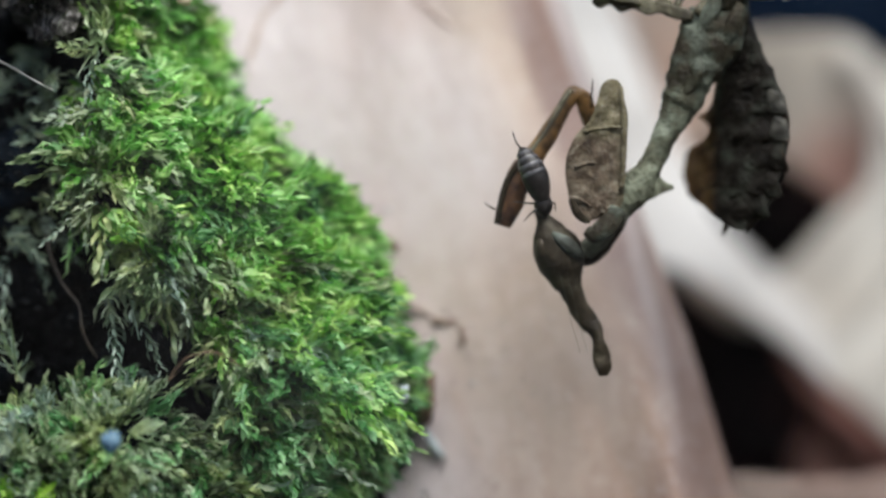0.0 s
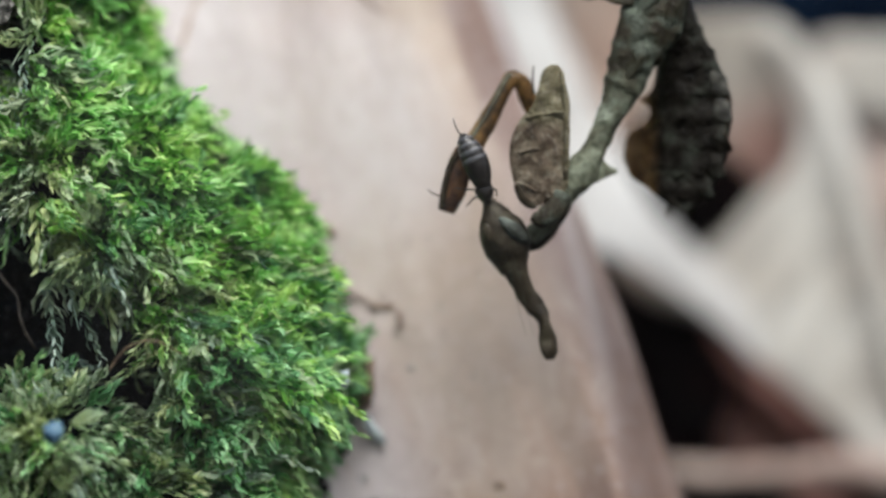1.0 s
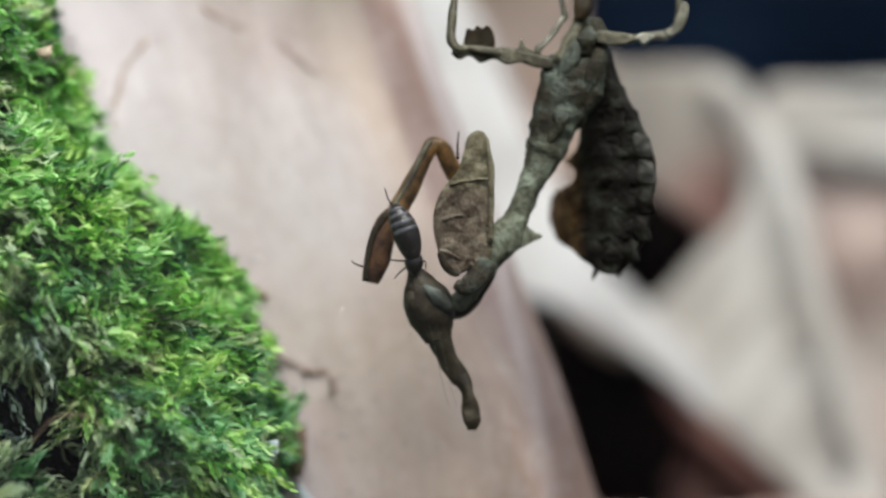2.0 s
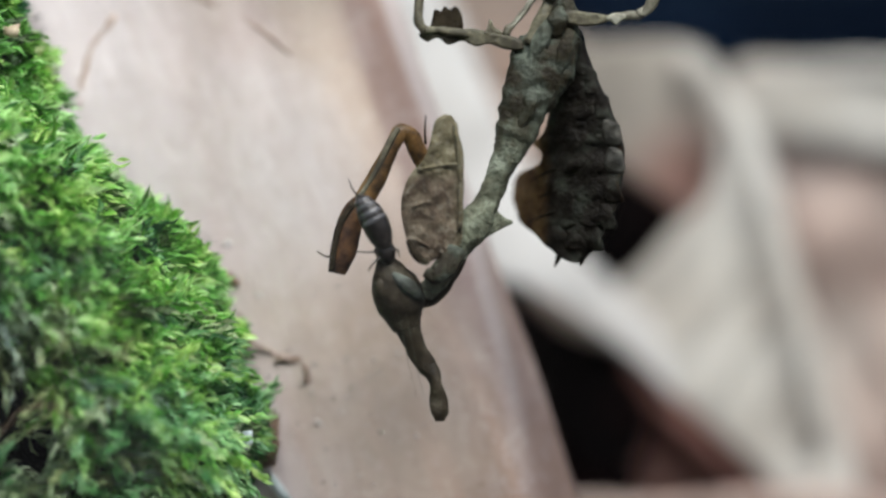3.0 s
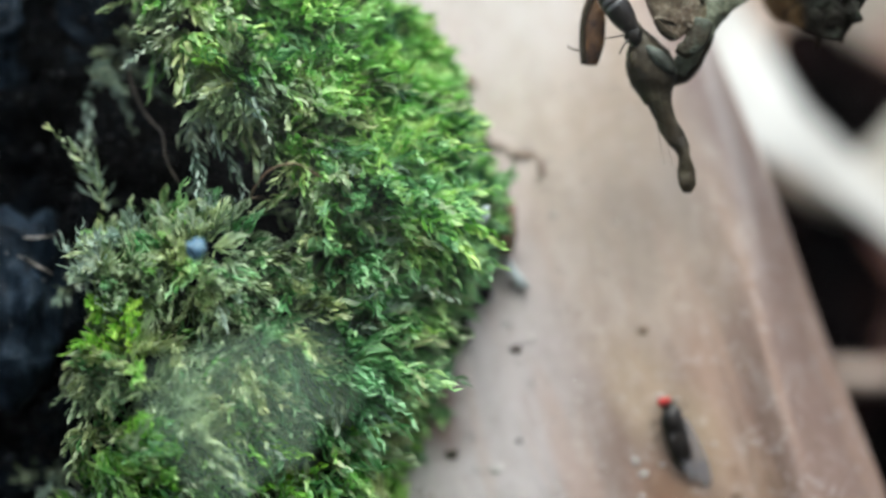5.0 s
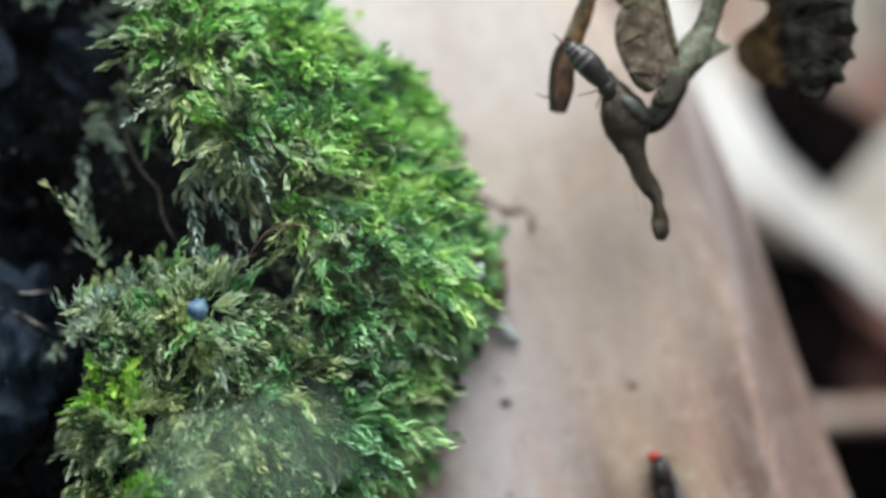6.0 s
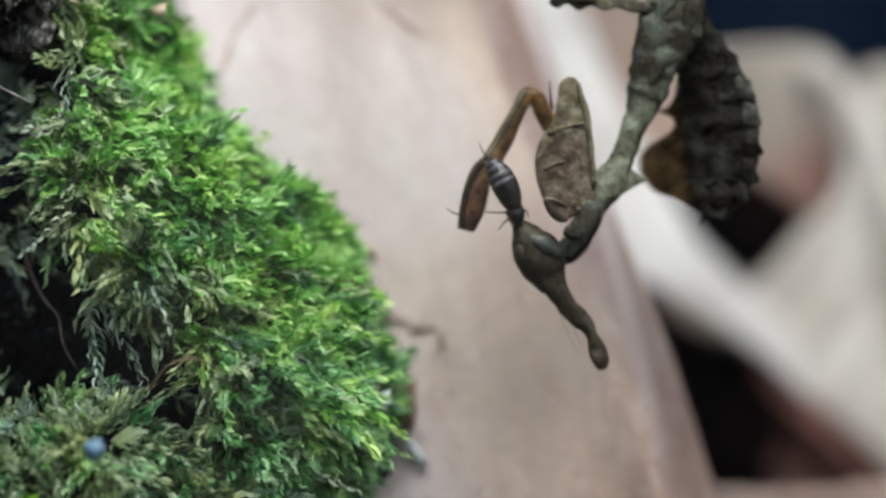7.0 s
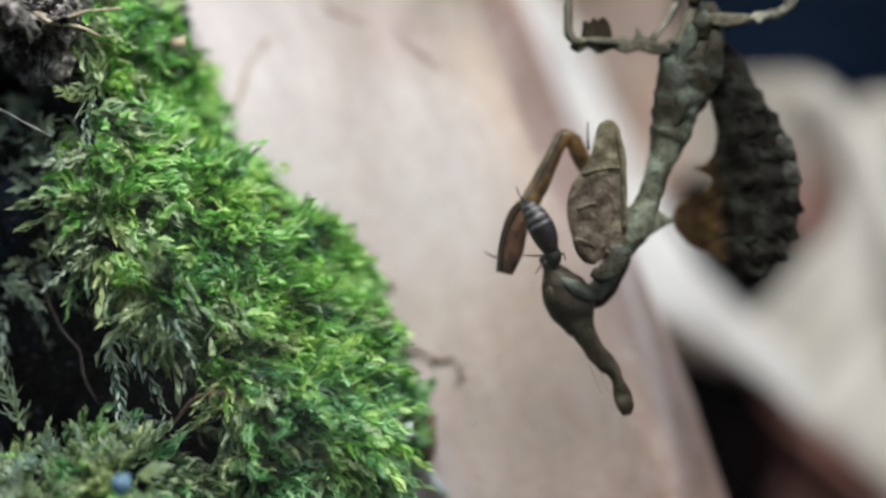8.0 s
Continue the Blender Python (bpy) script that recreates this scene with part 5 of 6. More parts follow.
    part("thigh", plate([(6.05, 9.42), (5.72, 9.2), (5.55, 8.6), (5.3, 7.9), (4.75, 7.25), (4.45, 6.5), (4.42, 5.8), (4.55, 5.1), (4.75, 4.45), (5.05, 4.05), (5.5, 4.15), (6.0, 4.4), (6.55, 4.75), (6.62, 5.6), (6.66, 6.8), (6.64, 8.0), (6.5, 9.0), (6.32, 9.36)],
                        lambda px, pz: 1.35 + 0.20 * ((px - 5.6) / 1.1) ** 2 + 0.05 * math.sin(7 * pz) * math.cos(5 * px), 0.35, 0.13, (), SHOULDER), THIGH, spread_leg, "broad mottled brown thigh, olive towards the knee")
    part("thigh_rim", tube([(6.40, 1.35, 9.1, 0.10, 0.08), (6.55, 1.40, 8.0, 0.12, 0.09), (6.56, 1.42, 6.6, 0.12, 0.09), (6.48, 1.42, 5.2, 0.10, 0.08)], 8, 5, 0.05, 3, None, SHOULDER), THIGH, spread_leg, "ridged rim of the thigh")
    for x0, z0, x1, z1 in ((5.05, 7.42, 6.45, 7.62), (4.62, 5.0, 5.4, 4.6), (4.75, 6.1, 5.5, 6.25)):
        part("thigh_ridge", line([(x0, 1.42, z0), ((x0 + x1) / 2, 1.33, (z0 + z1) / 2 + 0.06), (x1, 1.38, z1)], 0.07, SHOULDER, 7, None, 0.7, 0.06), THIGH, spread_leg)
    part("shin_claw", tube([(4.62, 1.3, 4.9, 0.10, 0.1), (4.85, 1.2, 4.4, 0.16, 0.14), (5.15, 1.15, 4.12, 0.12, 0.1), (5.35, 1.15, 4.05, 0.03, 0.03)], 10, 4, 0.02, 1, None, SHOULDER), DARK, spread_leg)
    part("tarsus", line([(5.38, 2.2, 8.4), (5.36, 2.1, 8.9), (5.40, 2.0, 9.45)], 0.05, SHOULDER), DARK, spread_leg)

    spread_leg.location = (Vector(SHOULDER) - Vector(HANG)) * MM
    amber_leg = part("foreleg", tube([(5.75, 2.9, 7.3, 0.3, 0.25), (5.35, 2.8, 8.1, 0.34, 0.26), (5.1, 2.7, 8.7, 0.33, 0.25), (4.85, 2.6, 9.0, 0.25, 0.22)], 12, 5, 0.03, 3, None, SHOULDER), AMBER, root, "translucent amber folded foreleg")
    part("thigh", tube([(5.05, 2.65, 8.95, 0.16, 0.2), (4.7, 2.6, 8.95, 0.30, 0.24), (4.4, 2.55, 8.5, 0.28, 0.24), (3.95, 2.5, 7.7, 0.33, 0.26), (3.5, 2.45, 6.95, 0.38, 0.28), (3.1, 2.4, 6.3, 0.36, 0.26), (2.85, 2.4, 5.9, 0.2, 0.2)], 14, 5, 0.03, 4, None, SHOULDER), AMBER, amber_leg)
    part("thigh_edge", line([(4.6, 2.35, 9.1), (4.15, 2.3, 8.35), (3.55, 2.25, 7.3), (2.95, 2.2, 6.5)], 0.12, SHOULDER, 8, None, 0.9, 0.03), OLIVE, amber_leg)
    part("shin", tube([(3.05, 2.35, 6.5, 0.25, 0.2), (2.75, 2.3, 6.0, 0.42, 0.24), (2.55, 2.25, 5.3, 0.47, 0.24), (2.4, 2.2, 4.7, 0.44, 0.22), (2.22, 2.2, 4.2, 0.36, 0.2), (2.1, 2.2, 3.88, 0.26, 0.15)], 14, 5, 0.03, 6, None, SHOULDER), SHIN, amber_leg, "dark red-brown shin")
    part("shin_edge", line([(2.85, 2.1, 6.45), (2.3, 2.05, 5.7), (2.02, 2.0, 4.8), (1.88, 2.0, 3.95)], 0.13, SHOULDER, 8, None, 0.9), DARK, amber_leg)
    part("tarsus", line([(2.2, 2.2, 4.6), (1.85, 2.1, 4.5), (1.55, 2.05, 4.62), (1.4, 2.0, 4.75)], 0.045, SHOULDER), DARK, amber_leg)

    amber_leg.location = spread_leg.location

    # walking legs, up to the branch
    def leg(points, radius, material, label=""):
        top = part("leg", line(points[:3], radius, HANG, 10, None, 0.8, 0.12), material, root, label)
        part("shin", line(points[2:], radius * 0.85, HANG, 9, None, 0.7, 0.10), material, top)
        foot = points[-1]
        part("foot", line([foot, (foot[0] + 0.3, foot[1] + 0.1, foot[2] + 0.15), (foot[0] + 0.7, foot[1] + 0.2, foot[2] + 0.05)], 0.09, HANG), material, top)
        return top

    def flange(top, outline, material, label=""):
        part("leg_lobe", plate(outline, lambda px, pz: 2.1 + 0.08 * math.sin(4 * px), 0.14, 0.09, (), HANG), material, top, label)

    fore = leg([(9.1, 2.4, 12.0), (7.3, 2.2, 12.38), (5.5, 2.0, 12.55), (5.3, 2.0, 13.0), (5.55, 2.4, 15.0), (6.2, 3.0, 17.4), (6.6, 3.4, 18.6)], 0.19, OLIVE, "lobed olive brown walking leg")
    flange(fore, [(5.8, 12.6), (5.85, 13.05), (5.95, 13.35), (6.15, 13.22), (6.3, 13.42), (6.5, 13.3), (6.68, 13.42), (6.85, 13.25), (6.95, 12.9), (6.9, 12.55), (6.4, 12.5)], DARK, "dark brown square lobe on the leg")
    flange(fore, [(5.4, 12.5), (5.6, 12.15), (6.0, 12.28), (6.4, 12.02), (6.9, 12.15), (7.4, 11.92), (7.9, 12.0), (8.5, 11.78), (9.1, 11.75), (9.0, 12.1), (8.0, 12.4), (7.0, 12.55)], OLIVE)
    flange(fore, [(7.7, 12.35), (7.85, 12.6), (7.95, 12.92), (8.12, 12.6), (8.4, 12.4), (8.1, 12.25)], OLIVE)
    leg([(8.5, 2.6, 12.3), (9.0, 2.7, 12.9), (9.7, 2.9, 13.7), (9.5, 3.0, 15.2), (9.4, 3.0, 17.2), (9.5, 3.2, 18.5)], 0.14, LEG, "thin pale walking leg")
    hind = leg([(9.35, 2.2, 11.9), (9.85, 2.2, 12.8), (10.3, 2.3, 13.75), (10.2, 2.5, 15.0), (10.4, 2.7, 16.6), (10.7, 3.2, 18.5)], 0.27, OLIVE, "stout olive walking leg")
    part("knee", tube([(10.15, 2.1, 13.5, 0.2, 0.2), (10.3, 2.1, 13.95, 0.34, 0.28), (10.35, 2.2, 14.6, 0.30, 0.25), (10.3, 2.3, 15.3, 0.2, 0.2)], 12, 5, 0.06, 3, None, HANG), LOBE, hind, "amber brown knee")
    last = leg([(10.8, 2.8, 12.95), (12.2, 3.0, 12.85), (13.6, 3.2, 13.0), (13.98, 3.2, 13.5), (14.2, 3.2, 15.3), (13.7, 3.2, 17.4), (13.3, 3.4, 18.6)], 0.17, LEG, "pale crooked walking leg")
    flange(last, [(12.2, 12.8), (12.4, 12.65), (12.6, 12.52), (12.75, 12.65), (13.0, 12.85), (12.6, 13.0)], LEG)
    flange(last, [(13.5, 12.85), (13.9, 12.95), (14.22, 13.4), (14.3, 14.0), (14.05, 14.1), (13.85, 13.55)], LEG)
    flange(last, [(10.7, 12.7), (11.4, 12.55), (12.0, 12.6), (12.3, 12.85), (11.5, 13.05), (10.8, 13.1)], OLIVE)
    return root, abdomen, head, spread_leg, amber_leg


def caught_fly():
    root = thing("caught_fly", SHOULDER, "dark fly with pale striped abdomen, held by the mantis", "fly")
    part("abdomen", tube([(2.72, 1.5, 6.75, 0.12, 0.12), (2.86, 1.4, 6.55, 0.30, 0.3), (3.08, 1.35, 6.15, 0.46, 0.42), (3.3, 1.35, 5.65, 0.50, 0.44), (3.46, 1.4, 5.2, 0.42, 0.38), (3.56, 1.45, 4.85, 0.28, 0.28)], 16, 5, 0.02, 2, None, SHOULDER), FLYDARK, root)
    for k, (x, z, w) in enumerate(((2.85, 6.58, 0.30), (2.98, 6.35, 0.40), (3.11, 6.10, 0.475), (3.23, 5.84, 0.50))):
        part("pale_band", tube([(x - 0.015, 1.37, z + 0.035, w * 0.98, w * 0.9), (x, 1.36, z, w * 1.03, w * 0.95), (x + 0.02, 1.36, z - 0.04, w * 1.0, w * 0.92)], 16, 2, 0, 0, None, SHOULDER), FLYPALE, root, "pale grey band")
    part("thorax", tube([(3.52, 1.45, 5.1, 0.2, 0.2), (3.58, 1.5, 4.8, 0.34, 0.32), (3.62, 1.55, 4.45, 0.3, 0.3), (3.64, 1.6, 4.2, 0.1, 0.1)], 12, 4, 0.03, 3, None, SHOULDER), FLYDARK, root)
    for pts in ([(3.5, 1.4, 4.75), (3.0, 1.2, 4.72), (2.45, 1.2, 4.78)], [(3.45, 1.4, 4.6), (3.1, 1.2, 4.3), (2.9, 1.2, 4.05)], [(3.7, 1.4, 4.6), (4.0, 1.2, 4.75), (4.05, 1.2, 4.45)], [(3.2, 1.4, 6.4), (2.6, 1.3, 6.9), (2.4, 1.3, 7.4)]):
        part("leg", line(pts, 0.045, SHOULDER), FLYDARK, root)
    return root


MANTIS, ABDOMEN, HEADPART, SPREAD, AMBERLEG = mantis()
PREY = caught_fly()


# ---- the fly on the log ----
def log_fly():
    x, z = 5.62, -10.6
    depth = log_spot(x, z)[2]
    root = thing("fly", (x, depth, z), "small black fly with bright red eyes resting on pale wood", "fly")
    root.rotation_euler = (0, radians(-7), 0)
    part("thorax", ball((0.03, -0.56, -0.05), (0.42, 0.34, 0.70), (0, 0, 0), None, 0.15), FLYDARK, root)
    part("abdomen", tube([(0.03, -0.52, 0.1, 0.36, 0.3), (0.07, -0.5, -0.4, 0.42, 0.33), (0.10, -0.48, -0.75, 0.42, 0.34), (0.2, -0.44, -1.3, 0.38, 0.3), (0.27, -0.4, -1.7, 0.20, 0.18), (0.3, -0.38, -1.85, 0.05, 0.05)], 14, 5, 0.02, 1), FLYDARK, root)
    part("head", ball((-0.17, -0.58, 0.66), (0.26, 0.24, 0.22)), FLYDARK, root)
    part("eye", ball((-0.24, -0.72, 0.72), (0.16, 0.14, 0.16)), FLYRED, root, "bright red eye")
    part("eye", ball((-0.05, -0.62, 0.74), (0.10, 0.14, 0.14)), FLYRED, root, "bright red eye")
    part("wing", plate([(0.12, 0.25), (0.5, 0.0), (0.85, -0.8), (1.1, -1.7), (1.12, -2.3), (0.95, -2.6), (0.6, -2.2), (0.3, -1.2), (0.1, -0.4)], lambda px, pz: -0.75 + 0.2 * px - 0.1 * pz, 0.015, 0.12), WING, root, "clear grey wing")
    part("wing", plate([(0.0, -0.1), (0.2, -0.6), (0.42, -1.4), (0.55, -2.1), (0.42, -2.3), (0.2, -1.8), (0.0, -1.0), (-0.12, -0.5)], lambda px, pz: -0.86 + 0.2 * px - 0.1 * pz, 0.015, 0.12), WING, root, "clear grey wing")
    for sx, dz, far in ((-1, 0.3, 0.75), (-1, 0.0, 0.85), (-1, -0.35, 0.8), (1, 0.3, 0.6), (1, 0.0, 0.7), (1, -0.35, 0.7)):
        part("leg", line([(sx * 0.2, -0.45, dz * 0.8), (sx * 0.55, -0.5, dz * 1.5), (sx * far, -0.02, dz * 2.2)], 0.028), FLYDARK, root)
    root.scale = (1.12, 1.0, 1.08)


log_fly()


# ---- small things on the log and in the moss ----
def on_log(x, z, out=0.0):
    return x, log_spot(x, z)[2] - out, z


def root_thread():
    at = on_log(-1.2, 0.5)
    root = thing("root_thread", at, "thin brown dead root lying on the pale wood", "root")
    pts = [on_log(x, z, o) for x, z, o in ((-2.4, 1.25, 0.4), (-1.6, 0.75, 0.2), (-0.9, 0.38, 0.06), (-0.5, 0.2, 0.03), (-0.1, 0.12, 0.05))]
    part("strand", line(pts, 0.075, at, 8, None, 0.6, 0.07), ROOTLET, root)
    bm = ball((-0.05, on_log(-0.05, 0.1)[1] - 0.02, 0.1), (0.62, 0.10, 0.17), at, None, 0.9, 3)
    part("flake", bm, ROOTLET, root, "brown flake on the root")
    part("tip", line([on_log(0.45, -0.1, 0.03), on_log(0.60, -0.45, 0.05), on_log(0.5, -0.8, 0.03)], 0.13, at, 8, None, 0.8, 0.08), ROOTLET, root)
    part("side_strand", line([on_log(-1.6, 0.75, 0.2), on_log(-1.9, 1.5, 0.15), on_log(-2.2, 2.0, 0.25)], 0.08, at, 8, None, 0.5, 0.05), ROOTLET, root)


def lump(name, label, category, x, z, r, material, out=0.1, group="", rough=0.7, y=None):
    c = on_log(x, z, out) if y is None else (x, y, z)
    ob = part(name, ball((0, 0, 0), r, (0, 0, 0), None, rough), material, None, label)
    ob.location = Vector(c) * MM
    return tagged(ob, "", category, group)


def crack(points):
    """A shallow brownish groove in the wood, filled flush."""
    part("crack", line([Vector(on_log(x, z, -0.10)) - Vector((6, 20, FLOOR_Z)) for x, z in points], 0.15, (0, 0, 0), 8, None, 0.7, 0.10), CRACKS, LOG, "faint brown crack")


crack([(-7.15, 13.78), (-8.07, 12.49), (-8.46, 11.1), (-8.57, 9.93)])
crack([(-5.0, 15.07), (-3.95, 14.5), (-3.02, 14.04), (-1.63, 13.35), (0.0, 12.07)])
root_thread()
stub = thing("root_stub", on_log(-2.8, 3.4), "short brown broken root at the moss edge", "root")
part("strand", line([on_log(-4.2, 3.9, 0.3), on_log(-3.2, 3.6, 0.35), on_log(-2.6, 3.3, 0.25), on_log(-2.15, 3.05, 0.05)], 0.34, on_log(-2.8, 3.4), 10, None, 0.35, 0.14), TAN, stub)
lump("wood_chip", "brown rounded chip under the moss tip", "bark", -0.95, -3.0, (0.66, 0.6, 0.9), TAN, 0.9)
lump("pale_bud", "pale bluish white bud at the moss tip", "bud", -1.75, -2.6, (0.52, 0.32, 0.34), BUD, 4.9)
lump("bark_flake", "pale flake of bark on the wood", "bark", -0.48, -4.8, (0.22, 0.15, 0.66), BUD, 0.4).rotation_euler = (0, radians(-38), 0)
for x, z, r in ((4.6, -7.05, 0.18), (-0.5, -7.75, 0.22), (-3.05, -11.9, 0.26), (8.6, -8.6, 0.12), (6.9, -12.4, 0.18), (8.2, -13.6, 0.2), (-0.4, -11.4, 0.12)):
    lump("soil_crumb", "dark crumb of soil on pale wood", "soil", x, z, (r * 1.1, r * 0.35, r * 0.7), DIRT if x < 0 else TAN, r * 0.1, "crumbs on the log", 1.0)


def scatter(name, label, category, count, seed, material, low, high, box, level=1):
    """Countless grains on the log's face, as one mesh."""
    rng = random.Random(seed)
    bm = bmesh.new()
    made = 0
    while made < count:
        x, z = rng.uniform(box[0], box[1]), rng.uniform(box[2], box[3])
        s, u, depth = log_spot(x, z)
        edge = float(np.interp(z, EDGE_Z, EDGE_X))
        if s < 1.0 or x < edge - 0.5 or rng.random() > math.exp(-max(0.0, x - edge - 1.0) / 4.5):
            continue
        r = rng.uniform(low, high)
        ball((x, depth - r * 0.4, z), (r * rng.uniform(0.7, 1.9), r * 0.45, r * rng.uniform(0.5, 1.5)), (0, 0, 0), bm, 0.9, level)
        made += 1
    tagged(part(name, bm, material, None, label), "", category, "", "stuff")


scatter("sand_grains", "tiny pale sand grains stuck to the wood", "sand", 190, 3, GRIT, 0.02, 0.10, (-8, 13, -22, 6))
scatter("soil_specks", "tiny dark soil specks stuck to the wood", "soil", 60, 4, TAN, 0.03, 0.075, (-8, 13, -22, -4))
CHIPS = ((-3.3, -14.7, 0.22, 20), (-2.7, -14.5, 0.20, -30), (0.85, -16.3, 0.20, 35), (-1.8, -16.4, 0.17, 50), (4.5, -12.7, 0.20, -10), (-1.3, -12.5, 0.30, 0), (4.2, -12.2, 0.20, 60), (-2.2, -15.6, 0.12, 80), (0.5, -17.2, 0.16, 15), (1.8, -16.9, 0.13, -50), (-2.5, -5.7, 0.2, 40), (-1.3, 2.6, 0.16, 10), (-2.6, 4.6, 0.2, -20))
for x, z, r, turn in CHIPS:  # across, up, size in mm; turn in degrees
    lump("wood_flake", "small whitish flake stuck to the pale wood", "flake", x, z, (r, 0.02, r * 0.55), FLAKE, 0.005, "flakes on the log", 1.0).rotation_euler = (0, radians(turn), 0)
curl = thing("wood_shaving", on_log(-0.9, -15.6), "small curled pale shaving lying on the wood", "shaving")
part("strip", line([on_log(-1.35, -15.2, 0.01), on_log(-1.2, -15.5, 0.03), on_log(-0.85, -15.75, 0.03), on_log(-0.4, -15.8, 0.01)], 0.065, on_log(-0.9, -15.6), 8, None, 0.5, 0.03), FLAKE, curl)
scatter("dew", "tiny glistening water drops on the wood", "water", 110, 5, DEW, 0.03, 0.07, (-5, 6, -20, 5), 2)


def edge_crumbs():
    """Dark wet soil with grey crumbs where the moss meets the log."""
    rng = random.Random(61)
    dark, grey = bmesh.new(), bmesh.new()
    for k in range(130):
        cx, cz, rx, rz = (-2.5, -5.2, 0.9, 0.7) if k % 2 else (-3.1, -6.9, 0.8, 0.9)
        a, b = rng.uniform(0, 6.28), math.sqrt(rng.random())
        x, z = cx + rx * b * math.cos(a), cz + rz * b * math.sin(a)
        r = rng.uniform(0.10, 0.34) if k % 5 else rng.uniform(0.06, 0.15)
        ball((x, log_spot(x, z)[2] - r * 0.4 - 0.5 * rng.random(), z), (r, r * 0.8, r * rng.uniform(0.6, 1.0)), (0, 0, 0), grey if k % 5 == 0 else dark, 1.0, 1)
    tagged(part("edge_soil", dark, SOIL, None, "dark wet soil crumbs between moss and pale wood"), "", "soil", "", "stuff")
    tagged(part("edge_grit", grey, GREYCRUMB, None, "grey wet crumbs on the soil at the moss edge"), "", "soil", "", "stuff")


edge_crumbs()


# sprigs, fibres and drops in the mossy hollow
def moss_top(x, z, out=0.0):
    return x, float(moss_y(x, z)) - out, z


PALE_LABEL = "pale grey-green feathery moss sprig over the dark hollow"
sprig((-12.6, 1.0, 0.9), (0.3, -0.25, -1.0), 2.1, 0.8, MOSS_PALE, PALE_LABEL, 11)
sprig((-11.9, 0.6, 1.6), (0.35, -0.3, -1.0), 2.4, 0.8, MOSS_PALE, PALE_LABEL, 12)
sprig((-16.0, 1.5, -2.0), (-0.42, -0.1, 1.0), 3.2, 0.85, MOSS_PALE, "pale upright moss sprig with pointed leaves", 13, 22)
sprig((-16.0, 1.2, -2.0), (-0.1, -0.1, 1.0), 2.6, 0.75, MOSS_OLIVE, "upright olive moss sprig with pointed leaves", 14, 22)
sprig((-15.4, 3.4, 5.6), (1.0, -0.3, -0.35), 1.9, 0.7, MOSS_PALE, "pale moss sprig reaching out of the hollow", 15)
sprig((-15.6, 2.5, 4.6), (1.0, -0.2, -0.25), 1.8, 0.6, MOSS_OLIVE, "olive moss sprig reaching out of the hollow", 16)
sprig((-15.9, 3.0, 7.2), (1.0, -0.3, -0.1), 2.2, 0.8, MOSS_PALE, "pale moss sprig reaching across the hollow", 17)
sprig(moss_top(-9.6, -2.4, 0.7), (1.0, -0.3, -0.25), 2.6, 0.75, MOSS_OLIVE, "long olive moss sprig with flattened leaves", 18)
sprig(moss_top(-8.6, -4.4, 0.6), (0.9, -0.4, -0.5), 2.2, 0.75, MOSS_OLIVE, "long olive moss sprig with flattened leaves", 19)
tuft_rng = random.Random(21)
for k in range(9):
    x, z = -14.8 + tuft_rng.uniform(-0.8, 0.8), -7.0 + tuft_rng.uniform(-1.0, 1.0)
    sprig(moss_top(x, z, 0.3), (tuft_rng.uniform(-0.6, 0.5), -0.9, tuft_rng.uniform(-0.1, 0.9)), tuft_rng.uniform(1.3, 1.9), 0.8, MOSS_VIVID, "vivid green moss sprig on the hump", 100 + k, 20)
for k in range(6):
    x, z = -15.9 + tuft_rng.uniform(-0.8, 0.8), -4.4 + tuft_rng.uniform(-0.8, 0.6)
    sprig(moss_top(x, z, 0.3), (tuft_rng.uniform(-0.8, 0.2), -0.8, tuft_rng.uniform(0.1, 0.9)), tuft_rng.uniform(1.2, 1.7), 0.75, MOSS_PALE, "short pale moss sprig on the hump", 110 + k, 18)
edge_rng = random.Random(77)
for k in range(12):
    x, z, y = edge_rng.uniform(-17.5, -13.6), edge_rng.uniform(2.5, 10.5), edge_rng.uniform(2.0, 5.5)
    sprig((x, y, z), (edge_rng.uniform(0.3, 1.0), edge_rng.uniform(-0.5, 0.0), edge_rng.uniform(-0.8, 0.4)), edge_rng.uniform(1.2, 2.2), edge_rng.uniform(0.55, 0.8), MOSS_PALE, "pale moss sprig reaching out of the dark hollow", 70 + k, 22)
hang = random.Random(8)
for k in range(16):
    z = 11.0 - 0.95 * k + hang.uniform(-0.3, 0.3)
    x = float(np.interp(z, HOLLOW_Z, HOLLOW_X)) + hang.uniform(-0.4, 0.5)
    pale = hang.random() < 0.45
    sprig(moss_top(x, z, 0.5), (hang.uniform(-1.0, -0.1), hang.uniform(-0.5, 0.1), hang.uniform(-0.9, 0.15)), hang.uniform(1.3, 2.3), hang.uniform(0.55, 0.75), MOSS_PALE if pale else MOSS_OLIVE,
          "pale moss sprig at the rim of the hollow" if pale else "olive moss sprig at the rim of the hollow", 40 + k, 26)
sprig(moss_top(-14.4, -3.4, 0.3), (-0.4, -0.5, 0.9), 1.6, 0.7, MOSS_PALE, "short pale moss sprig on the hump", 20)
sprig(moss_top(-16.0, -5.0, 0.3), (-0.7, -0.5, 0.5), 1.6, 0.7, MOSS_PALE, "short pale moss sprig on the hump", 21)


def fibre(label, points, radius, material):
    x, y, z = points[0]
    depth = float(moss_y(x - 0.4, z + 0.3)) + 0.4
    if depth > y + 0.3:  # rooted in the soil behind
        points = [(x - 0.4, depth, z + 0.3), (x - 0.2, (depth + y) / 2, z + 0.15), *points]
    at = points[0]
    root = thing("fibre", at, label, "fibre", "fibres in the hollow")
    part("strand", line(points, radius, at, 6, None, 0.5, 0.04), material, root)


